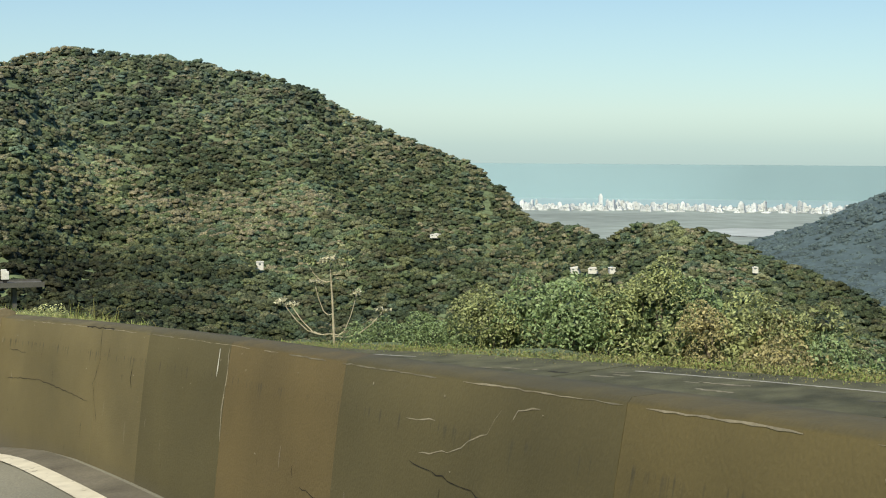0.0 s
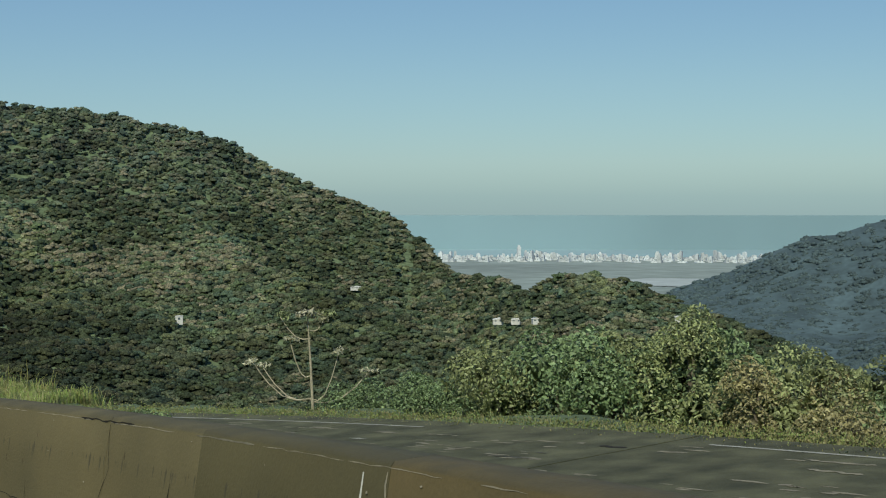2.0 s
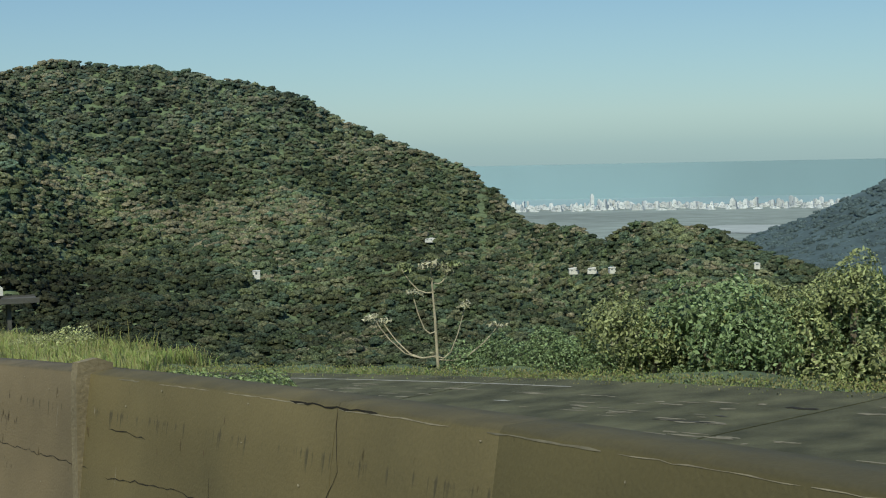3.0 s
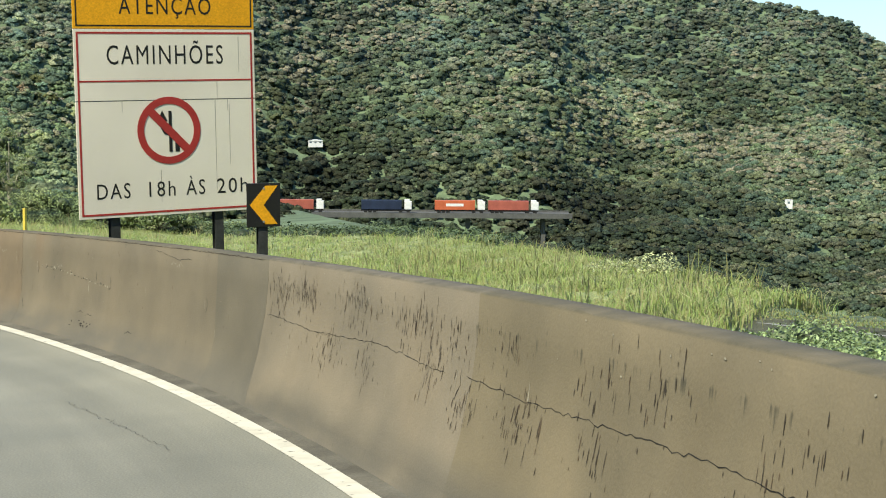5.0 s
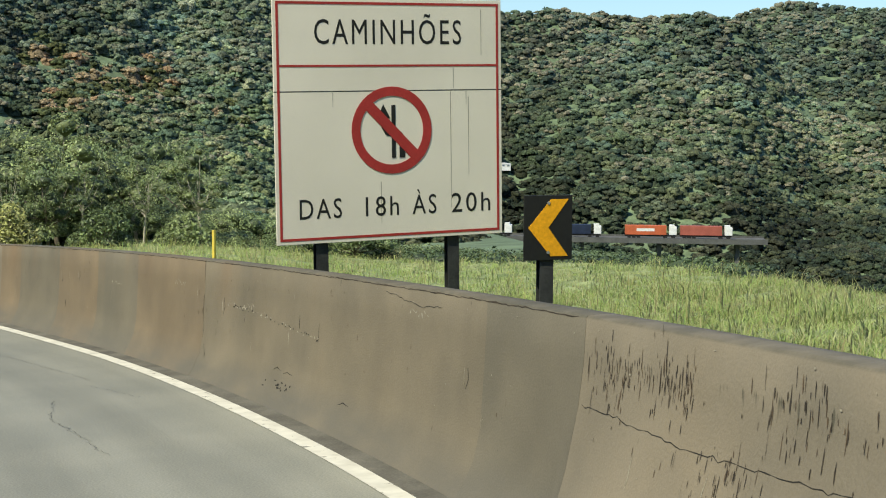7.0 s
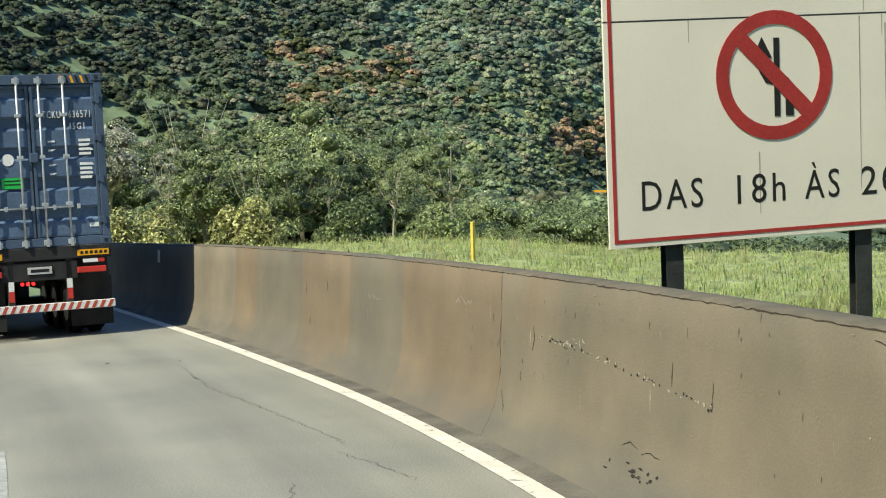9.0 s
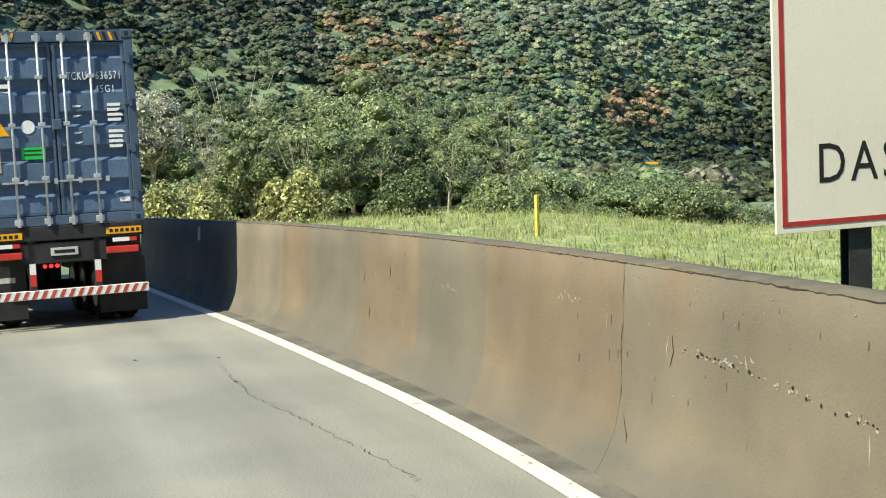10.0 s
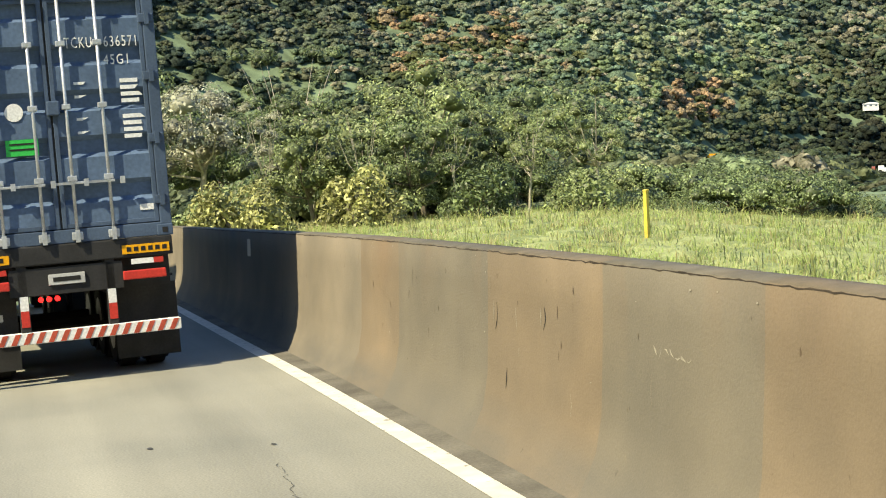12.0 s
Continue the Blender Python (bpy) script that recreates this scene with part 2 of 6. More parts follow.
M_CANOPY = canopy_mat()
M_LEAF = leaf_mat("canopy_leaves", 0.55, 0.25, 0.0, (0.8, 1.2))
M_BUSH = leaf_mat("shrub_leaves", 0.5, 0.25, 0.0, (0.45, 1.55))
M_GRASS = leaf_mat("grass_blades", 0.85, 0.5, 1.0, (0.85, 1.2))
M_CONC = mat("plain_concrete", (0.23, 0.2, 0.15), 0.85, 1.2, 0.2, bump=0.3)
M_PILLAR = mat("pilaster_concrete", (0.2, 0.172, 0.115), 0.85, 3, 0.2, bump=0.3)
M_DIRT = mat("gutter_dust", (0.115, 0.105, 0.083), 0.95, 2.0, 0.3, bump=0.3)


def line_mat():
    """Old road paint, flaked off to the asphalt in places."""
    m, n, l, b = shader("line_paint", 0.7)
    vec = n.new("ShaderNodeTexCoord").outputs["Object"]
    paint = ramp_of(n, l, noise_at(n, l, vec, 5, 5), [(0.3, (0.47, 0.44, 0.36)), (0.7, (0.62, 0.585, 0.49))])
    gone = ramp_of(n, l, noise_at(n, l, vec, 11, 5), [(0.3, (1, 1, 1)), (0.37, (0, 0, 0))])
    bare = n.new("ShaderNodeRGB")
    bare.outputs[0].default_value = (0.19, 0.18, 0.15, 1)
    l.new(blend(n, l, paint, bare.outputs[0], "MIX", gone), b.inputs["Base Color"])
    return m


M_LINE = line_mat()
M_FAINT = mat("faded_paint", (0.3, 0.3, 0.27), 0.8, 6, 0.2, fine=18)
M_SLAB = mat("old_slab", (0.057, 0.06, 0.035), 0.9, 1.7, 0.3, second=(0.104, 0.105, 0.063), bump=0.4, own=0.12)
M_PATCH = mat("asphalt_patch", (0.06, 0.06, 0.055), 0.9, 4, 0.2)
M_WORN = mat("worn_slab_skin", (0.2, 0.185, 0.14), 0.9, 6, 0.25, fine=15)
M_CRACK = mat("crack_shadow", (0.02, 0.018, 0.015), 0.95, 8, 0.3, bump=0)
M_CHIP = mat("bare_plaster", (0.3, 0.27, 0.205), 0.9, 9, 0.2)
M_MOULD = mat("mould", (0.045, 0.034, 0.024), 0.95, 8, 0.3, bump=0)
M_STAIN = mat("rust_brown_stain", (0.1, 0.07, 0.045), 0.95, 8, 0.3, bump=0)
M_SOIL = mat("undergrowth", (0.115, 0.155, 0.085), 0.95, 0.3, 0.35, bump=0.5, fine=3.0)
# base colour shifted to blue for the haze over the far ridge
M_HAZY = mat("hazed_undergrowth", (0.066, 0.1, 0.114), 0.95, 0.02, 0.3, bump=0.4, fine=0.16)
M_TURF = mat("turf", (0.17, 0.22, 0.08), 0.9, 1.6, 0.35, second=(0.3, 0.33, 0.14), bump=0.8, fine=14)
M_BARK = mat("bark", (0.2, 0.17, 0.13), 0.9, 5, 0.3)
M_PALE = mat("pale_bark", (0.42, 0.38, 0.29), 0.85, 8, 0.25)
M_STEEL = mat("post_steel", (0.035, 0.036, 0.034), 0.6, 5, 0.3)
M_GALV = mat("galvanised_steel", (0.42, 0.43, 0.43), 0.45, 5, 0.15, metal=0.6)
M_CREAM = mat("sign_cream", (0.75, 0.69, 0.57), 0.5, 0.7, 0.05, second=(0.81, 0.745, 0.62), bump=0.02, fine=300)
M_AMBER = mat("sign_amber", (0.78, 0.36, 0.012), 0.45, 1.5, 0.06, bump=0.02)
M_RED = mat("sign_red", (0.36, 0.035, 0.03), 0.5, 2, 0.12, bump=0.02)
M_BLACK = mat("sign_black", (0.016, 0.016, 0.015), 0.5, 2, 0.1, bump=0.02)
M_GRIME = mat("run_off_grime", (0.33, 0.3, 0.24), 0.8, 5, 0.2, bump=0)
M_YELLOW = mat("marker_yellow", (0.62, 0.47, 0.08), 0.5, 4, 0.15)
M_WHITE = mat("white_paint", (0.72, 0.72, 0.69), 0.5, 2, 0.08)
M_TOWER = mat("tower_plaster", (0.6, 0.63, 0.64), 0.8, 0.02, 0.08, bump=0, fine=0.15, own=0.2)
M_GLASS = mat("window_band", (0.1, 0.13, 0.15), 0.3, 0.1, 0.2, bump=0)
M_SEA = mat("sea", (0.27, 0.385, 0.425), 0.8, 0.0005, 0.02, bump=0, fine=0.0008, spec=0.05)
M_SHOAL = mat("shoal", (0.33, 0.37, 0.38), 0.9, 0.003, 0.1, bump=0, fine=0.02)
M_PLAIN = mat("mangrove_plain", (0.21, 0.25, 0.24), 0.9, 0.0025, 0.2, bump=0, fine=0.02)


# ---- building helpers ----
def finish(me, name, material, parent, label, smooth_on):
    if smooth_on:
        me.shade_smooth()
    me.materials.append(material)
    ob = new(name, me)
    if parent:
        ob.parent = parent
    if label:
        ob["label"] = label
    return ob


def sheet(name, verts, faces, material, parent=None, label="", smooth_on=False):
    me = bpy.data.meshes.new(name)
    me.from_pydata([tuple(v) for v in verts], [], [tuple(f) for f in faces])
    return finish(me, name, material, parent, label, smooth_on)


def part(name, bm, material, parent=None, label="", smooth_on=False):
    me = bpy.data.meshes.new(name)
    bmesh.ops.recalc_face_normals(bm, faces=bm.faces)
    bm.to_mesh(me)
    bm.free()
    return finish(me, name, material, parent, label, smooth_on)


def box(bm, x0, x1, y0, y1, z0, z1, bevel=0.0):
    m = Matrix.Translation(((x0 + x1) / 2, (y0 + y1) / 2, (z0 + z1) / 2)) @ Matrix.Diagonal((x1 - x0, y1 - y0, z1 - z0, 1))
    r = bmesh.ops.create_cube(bm, size=1, matrix=m)
    if bevel:
        bmesh.ops.bevel(bm, geom=list({e for v in r["verts"] for e in v.link_edges}), offset=bevel, segments=2, affect="EDGES", profile=0.6)
    return bm


def boxed(*a, bevel=0.0):
    return box(bmesh.new(), *a, bevel=bevel)


def rod(bm, a, b, ra, rb=None, n=8):
    a, b = Vector(a), Vector(b)
    d = b - a
    m = Matrix.Translation((a + b) / 2) @ d.to_track_quat("Z", "Y").to_matrix().to_4x4()
    bmesh.ops.create_cone(bm, cap_ends=True, segments=n, radius1=ra, radius2=ra if rb is None else rb, depth=d.length, matrix=m)
    return bm


def slab(bm, pts, y0, y1):
    """An outline in x and z, given thickness from y0 to y1."""
    lo = [bm.verts.new((x, y0, z)) for x, z in pts]
    hi = [bm.verts.new((x, y1, z)) for x, z in pts]
    bm.faces.new(lo)
    bm.faces.new(list(reversed(hi)))
    for i in range(len(pts)):
        j = (i + 1) % len(pts)
        bm.faces.new((lo[j], lo[i], hi[i], hi[j]))
    return bm


def ring(bm, cx, cz, r0, r1, y0, y1, n=40):
    loops = [[bm.verts.new((cx + r * math.cos(i * math.tau / n), y, cz + r * math.sin(i * math.tau / n))) for i in range(n)] for r, y in ((r0, y0), (r1, y0), (r1, y1), (r0, y1))]
    for a, b in zip(loops, loops[1:] + loops[:1]):
        for i in range(n):
            bm.faces.new((a[i], a[(i + 1) % n], b[(i + 1) % n], b[i]))
    return bm


def empty(name, m, label, category, group=""):
    ob = new(name)
    ob.matrix_basis = m
    return tagged(ob, label, category, group)


def lettering(name, text, size, x, y, z, material, parent, width=0.0, label="", bold=0.0):
    """Flat letters on a face that looks towards -y, as a mesh; x is the middle, z the foot of the line."""
    cu = bpy.data.curves.new(name, "FONT")
    cu.body, cu.size, cu.align_x, cu.extrude, cu.offset, cu.resolution_u = text, size, "CENTER", 0.002, bold, 3
    cu.space_character = 1.2
    tmp = bpy.data.objects.new(name, cu)
    me = bpy.data.meshes.new_from_object(tmp)
    bpy.data.objects.remove(tmp)
    me.name = name
    w = max(v.co.x for v in me.vertices) - min(v.co.x for v in me.vertices)
    me.transform(Matrix.Translation((x, y, z)) @ Matrix.Rotation(radians(90), 4, "X") @ Matrix.Diagonal(((width / w) if width else 1, 1, 1, 1)))
    return finish(me, name, material, parent, label, False)


def steps(a, b, d):
    n = max(1, round((b - a) / d))
    return [a + (b - a) * i / n for i in range(n + 1)]


def set_place(me, data, name="place"):
    at_ = me.attributes.new(name, "FLOAT_VECTOR", "POINT")
    at_.data.foreach_set("vector", [c for v in data for c in v])


def set_tint(me, col):
    at_ = me.color_attributes.new("tint", "FLOAT_COLOR", "POINT")
    at_.data.foreach_set("color", [*col, 1.0] * len(me.vertices))


def ribbon(name, stations, prof, material, parent=None, smooth_on=True, caps=False, tint=None):
    """A sheet swept along the road; prof(s) gives (u, h) pairs."""
    verts, faces, place, k = [], [], [], 0
    for s in stations:
        p = prof(s)
        k = len(p)
        verts += [at(s, u, h) for u, h in p]
        place += [(s, h, u) if tint else (s, u, h) for u, h in p]
    for i in range(len(stations) - 1):
        for j in range(k - 1):
            a = i * k + j
            faces.append((a, a + 1, a + k + 1, a + k))
    if caps:
        for base in (0, len(verts) - k):
            end = len(verts)
            verts += verts[base:base + k]
            place += place[base:base + k]
            faces.append(tuple(range(end, end + k)))
    ob = sheet(name, verts, faces, material, parent, smooth_on=smooth_on)
    set_place(ob.data, place)
    if tint:
        set_tint(ob.data, tint)
    return ob


# ---- road ----
def lift(s):
    return 0.3 * smooth(-9, -14, s)          # the gutter is filled up towards the older end


road = tagged(ribbon("road", steps(-60, 110, 1.0), lambda s: [(-14, -0.05), (-9, 0.0), (-6, 0), (-3.2, 0.0), (-2, 0.3 * lift(s)), (-1.1, 0.7 * lift(s)), (-0.6, lift(s)), (0.1, lift(s))], M_ROAD), "pale worn grey asphalt carriageway on a bend", "road", kind="structure")
tagged(ribbon("edge_line", steps(-45, 90, 0.5), lambda s: [(-0.63, 0.006 + lift(s)), (-0.455, 0.006 + lift(s))], M_LINE), "worn off-white edge line painted on the asphalt", "road marking", kind="structure")
tagged(ribbon("gutter", steps(-45, 90, 0.5), lambda s: [(-0.47 + 0.03 * noise.noise(Vector((s * 1.7, 0, 0))), 0.003 + lift(s)), (-0.255 - 0.03 * smooth(0.25, -0.05, s) + 0.1 * smooth(-6, -13, s), 0.012 + lift(s))], M_DIRT), "strip of brown dust along the parapet's foot", "gutter", kind="structure")
for k in range(-1, 12):
    a = 3.0 + 6.5 * k
    tagged(ribbon("lane_dash", steps(a, a + 2.6, 0.4), lambda s: [(-4.26, 0.005), (-4.15, 0.005)], M_FAINT), "faded white lane dash on the asphalt", "road marking", "lane dashes", "structure")


def blot(name, s, u, ls, lu, material, seed, h=0.005):
    r = random.Random(seed)
    ring_ = [at(s + ls * math.cos(t) * r.uniform(0.75, 1.1), u + lu * math.sin(t) * r.uniform(0.75, 1.1), h) for t in [i * math.tau / 16 for i in range(16)]]
    return tagged(sheet(name, ring_, [tuple(range(16))], material), "dark repair patch on the asphalt", "patch", kind="structure")


blot("asphalt_patch", 24.0, -4.25, 0.8, 0.55, M_PATCH, 3)
blot("asphalt_patch", 16.2, -1.7, 0.05, 0.025, M_PATCH, 5)
blot("asphalt_patch", 18.4, -1.5, 0.05, 0.02, M_PATCH, 6)
blot("asphalt_patch", 18.9, -2.4, 0.06, 0.025, M_PATCH, 8)


def wander(name, pts, width, material, seed, parent=None, label="", place_at=None, rough=0.02):
    """A thin uneven strip through points of a surface."""
    r = random.Random(seed)
    dense = []
    for (a, b), (c, d) in zip(pts, pts[1:]):
        n = max(2, int(math.hypot(c - a, d - b) / 0.06))
        dense += [(a + (c - a) * i / n + r.gauss(0, rough), b + (d - b) * i / n + r.gauss(0, rough)) for i in range(n)]
    dense.append(pts[-1])
    verts, faces = [], []
    for i, (a, b) in enumerate(dense):
        p, q = dense[max(0, i - 1)], dense[min(len(dense) - 1, i + 1)]
        da, db = q[0] - p[0], q[1] - p[1]
        ln = math.hypot(da, db) or 1
        w = width * r.uniform(0.25, 1.0) * (0.3 if i in (0, len(dense) - 1) else 1) / 2
        verts += [place_at(a - db / ln * w, b + da / ln * w), place_at(a + db / ln * w, b - da / ln * w)]
    for i in range(len(dense) - 1):
        faces.append((2 * i, 2 * i + 1, 2 * i + 3, 2 * i + 2))
    return sheet(name, verts, faces, material, parent, label)


for i, pts in enumerate([[(10.5, -1.35), (13.4, -1.6), (15.2, -1.75), (17.6, -1.6)], [(8.6, -1.2), (10.2, -1.5)], [(5.0, -2.2), (7.5, -2.35), (9, -2.1)], [(-2, -1.4), (1.5, -1.7)]]):
    tagged(wander("road_crack", pts, 0.008, M_PATCH, 20 + i, place_at=lambda s, u: at(s, u, 0.005)), "fine dark crack in the asphalt", "crack", kind="structure")

# ---- parapet, cast in lengths ----
def wall_face(s):
    k, f, q = smooth(0.25, -0.05, s), lift(s), smooth(-6, -13, s)
    return [(u + q * (-0.16 * (1 - h / 1.405) ** 0.8 - u), h) for u, h in [(-0.25 - 0.03 * k, f * 0.98), (-0.218 - 0.035 * k, 0.04 + f * 0.95), (-0.155 - 0.075 * k, 0.15 + 0.8 * f), (-0.095 - 0.095 * k, 0.28 + 0.5 * f), (-0.05 - 0.075 * k, 0.5), (-0.025 - 0.02 * k, 0.88), (-0.012, 1.14), (0.0, 1.405)]]


def face_u(s, h):
    p = wall_face(s)
    for (u0, h0), (u1, h1) in zip(p, p[1:]):
        if h <= h1:
            return u0 + (u1 - u0) * max(0, (h - h0)) / (h1 - h0)
    return 0.0


def wall_section(s):
    w = 0.014 * noise.noise(Vector((s * 2.3, 0.3, 0)))
    return wall_face(s) + [(0.012 + w, 1.42 + 1.1 * w), (0.12, 1.425), (0.2, 1.42), (0.225, 1.39), (0.24, 0.6), (0.25, -0.9)]


OLD_A, OLD_B, OLD_C, OLD_D = (0.122, 0.103, 0.049), (0.138, 0.109, 0.053), (0.098, 0.088, 0.046), (0.144, 0.125, 0.067)
BROWN, GREY, TAN, OLIVE = (0.178, 0.14, 0.096), (0.148, 0.132, 0.102), (0.2, 0.172, 0.13), (0.172, 0.147, 0.108)
JOINTS = (-33, -22.5, -17.57, -14.38, -11.05, 0.0, 10.17, 26.0, 46)
LENGTHS = [(-45, -33, OLD_A), (-33, -27.5, OLD_B), (-27.5, -22.5, OLD_A), (-22.5, -19.6, OLD_C), (-19.6, -17.57, OLD_B), (-17.57, -15.68, OLD_C), (-15.68, -14.38, OLD_D), (-14.38, -11.05, OLD_D), (-11.05, -5.3, (0.175, 0.147, 0.098)), (-5.3, 0.0, TAN),
           (0.0, 1.75, GREY), (1.75, 6.1, OLIVE), (6.1, 10.17, OLIVE), (10.17, 11.6, BROWN), (11.6, 13.2, BROWN), (13.2, 15.2, GREY), (15.2, 17.4, BROWN), (17.4, 20.0, GREY), (20.0, 21.5, BROWN), (21.5, 26.0, TAN), (26.0, 31.0, TAN),
           (31, 38, OLIVE), (38, 46, TAN), (46, 56, OLIVE), (56, 70, TAN), (70, 90, OLIVE)]
parapet = tagged(new("wall_parapet"), "stained brown concrete road parapet with a flared foot", "barrier", kind="structure")
for a, b, col in LENGTHS:
    ribbon("wall_length", steps(a + (0.0025 if a in JOINTS else 0), b - (0.0025 if b in JOINTS else 0), 0.3), wall_section, M_WALL, parapet, caps=True, tint=col)
for j in JOINTS:
    ribbon("joint_filler", [j - 0.02, j + 0.02], lambda s: [(u + 0.012, h - 0.01) for u, h in wall_section(j + 0.02)[:-2]], M_CRACK, parapet)


def on_wall(s, h, out=0.004):
    return at(s, face_u(s, h) - out, h)


def wall_mark(name, pts, width, material, seed, rough=0.02):
    return wander(name, pts, width, material, seed, parapet, place_at=lambda s, h: on_wall(s, h, 0.002), rough=rough)


wall_mark("crack", [(-11.2, 0.86), (-8.6, 0.9), (-6.2, 0.84), (-5.2, 0.87)], 0.0065, M_CRACK, 31, 0.006)
wall_mark("crack", [(-4.8, 0.84), (-3.2, 0.9), (-1.5, 0.85), (-0.05, 0.9)], 0.0065, M_CRACK, 32, 0.006)
wall_mark("crack", [(-14.2, 0.8), (-12.6, 0.88), (-11.5, 0.84)], 0.0065, M_CRACK, 33, 0.006)
wall_mark("crack", [(-14.38, 1.4), (-14.45, 1.15), (-14.3, 0.95), (-14.5, 0.65)], 0.0065, M_CRACK, 34, 0.006)
for i, (s0, h0, s1, h1, w) in enumerate([(10.18, 1.38, 10.19, 1.12, 0.006), (10.17, 1.02, 10.2, 0.86, 0.012), (10.19, 0.86, 10.16, 0.66, 0.018), (10.15, 0.6, 10.16, 0.5, 0.008), (10.06, 0.4, 9.92, 0.24, 0.016)]):
    wall_mark("crack", [(s0, h0), ((s0 + s1) / 2, (h0 + h1) / 2), (s1, h1)], w, M_CRACK, 350 + i, 0.004)
wall_mark("crack", [(26.0, 1.38), (25.95, 0.9), (26.05, 0.5), (25.8, 0.25)], 0.0065, M_CRACK, 36, 0.006)
wall_mark("crack", [(-19.1, 0.72), (-19.6, 0.68), (-20.2, 0.6)], 0.008, M_CRACK, 391, 0.004)
wall_mark("slit", [(-15.35, 1.16), (-15.33, 1.05), (-15.38, 0.98)], 0.014, M_CRACK, 392, 0.003)
wall_mark("slit", [(-15.1, 1.07), (-15.1, 1.03)], 0.016, M_CRACK, 393, 0.003)
wall_mark("crack", [(-13.9, 1.405), (-14.2, 1.402), (-14.75, 1.405)], 0.012, M_CRACK, 394, 0.003)
wall_mark("crack", [(-20.6, 1.03), (-21.0, 1.0), (-21.5, 0.96)], 0.0065, M_CRACK, 37, 0.006)
wall_mark("crack", [(-11.5, 1.12), (-12.1, 1.1)], 0.0065, M_CRACK, 38, 0.006)
wall_mark("crack", [(4.1, 1.35), (3.2, 1.28), (2.7, 1.3)], 0.0065, M_CRACK, 39, 0.006)
wall_mark("joint_lime", [(-17.55, 1.38), (-17.57, 1.2), (-17.55, 1.0), (-17.57, 0.8)], 0.022, M_CHIP, 41, 0.008)
wall_mark("paint_streak", [(-17.36, 1.37), (-17.36, 1.19)], 0.04, M_WHITE, 42, 0.001)
wall_mark("scratch", [(-21.52, 1.31), (-21.4, 1.22), (-21.1, 1.12), (-20.7, 1.07)], 0.006, M_CHIP, 43, 0.006)
wall_mark("scratch", [(-21.62, 1.28), (-21.66, 1.32), (-21.85, 1.34)], 0.009, M_CHIP, 44, 0.005)
wall_mark("scratch", [(-20.5, 1.2), (-20.85, 1.22)], 0.007, M_CHIP, 45, 0.005)
for i, (s, h, ln) in enumerate([(-5.08, 0.8, 0.2), (9.35, 0.9, 0.2), (2.08, 0.82, 0.16), (17.2, 0.95, 0.2), (16.2, 1.0, 0.16)]):
    wall_mark("slit", [(s, h + ln / 2), (s - 0.03, h), (s + 0.02, h - ln / 2)], 0.016, M_CRACK, 50 + i, 0.004)
    wall_mark("chip", [(s + 0.06, h + ln * 0.45), (s + 0.06, h - ln * 0.3)], 0.018, M_CHIP, 70 + i, 0.006)
for i, (s, h) in enumerate([(6.84, 0.36), (5.0, 0.27), (-7.5, 0.12), (7.2, 0.37)]):
    wall_mark("slit", [(s - 0.16, h), (s, h + 0.02), (s + 0.14, h - 0.015)], 0.014, M_CRACK, 90 + i, 0.007)


def flecks(name, items, place_at, material, parent, seed, label):
    """Many small uneven marks (a, b, half a, half b) on a surface, in one mesh."""
    r = random.Random(seed)
    verts, faces = [], []
    for a, b, ha, hb in items:
        k = len(verts)
        verts += [place_at(a + ha * math.cos(t) * r.uniform(0.5, 1.1), b + hb * math.sin(t) * r.uniform(0.5, 1.1)) for t in [i * math.tau / 8 for i in range(8)]]
        faces.append(tuple(range(k, k + 8)))
    return tagged(sheet(name, verts, faces, material, parent), label, kind="stuff")


r_ = random.Random(19)
runs_, faint = [], []
for c in range(46):
    s = -0.15 - 9.5 * r_.random() ** 1.3
    h = r_.choice([r_.uniform(1.0, 1.22), r_.uniform(1.05, 1.2), r_.uniform(0.66, 0.84)]) - 0.03 * r_.random()
    for k in range(r_.randint(8, 24)):
        ln = r_.uniform(0.012, 0.06) * (1.5 if r_.random() < 0.25 else 1)
        (runs_ if r_.random() < 0.7 else faint).append((s + r_.gauss(0, 0.16), h + r_.gauss(0, 0.085), r_.uniform(0.0018, 0.006), ln))
for c in range(90):
    faint.append((r_.uniform(-14, 26), r_.uniform(0.55, 1.3), r_.uniform(0.003, 0.008), r_.uniform(0.015, 0.05)))
flecks("mould_run", runs_, on_wall, M_MOULD, parapet, 3, "dark mould runs down the concrete")
flecks("faint_run", faint, lambda a, b: on_wall(a, b, 0.003), M_STAIN, parapet, 4, "faint brown runs down the concrete")
LINE = [(9.20, 0.94), (8.42, 0.92), (6.98, 0.84), (5.90, 0.78)]      # a chipped ledge line along the concrete
pits_a, pits_b = [], []
for (a0, b0), (a1, b1) in zip(LINE, LINE[1:]):
    for c in range(26):
        k = r_.random()
        (pits_a if r_.random() < 0.6 else pits_b).append((a0 + (a1 - a0) * k, b0 + (b1 - b0) * k + r_.gauss(0, 0.012), r_.uniform(0.008, 0.028), r_.uniform(0.005, 0.014)))
for c in range(16):
    pits_b.append((r_.uniform(6.62, 7.70), r_.gauss(0.21, 0.025), r_.uniform(0.02, 0.06), r_.uniform(0.005, 0.016)))
flecks("chipped_pit", pits_a, lambda a, b: on_wall(a, b, 0.003), M_CHIP, parapet, 6, "pale chipped pits in the concrete")
flecks("dark_pit", pits_b, lambda a, b: on_wall(a, b, 0.0035), M_CRACK, parapet, 7, "dark pits in the concrete")
chips = [(r_.uniform(-30, 26), r_.choice([r_.uniform(0.5, 1.3), r_.uniform(1.3, 1.38)]), r_.uniform(0.004, 0.016), r_.uniform(0.003, 0.008)) for c in range(150)]
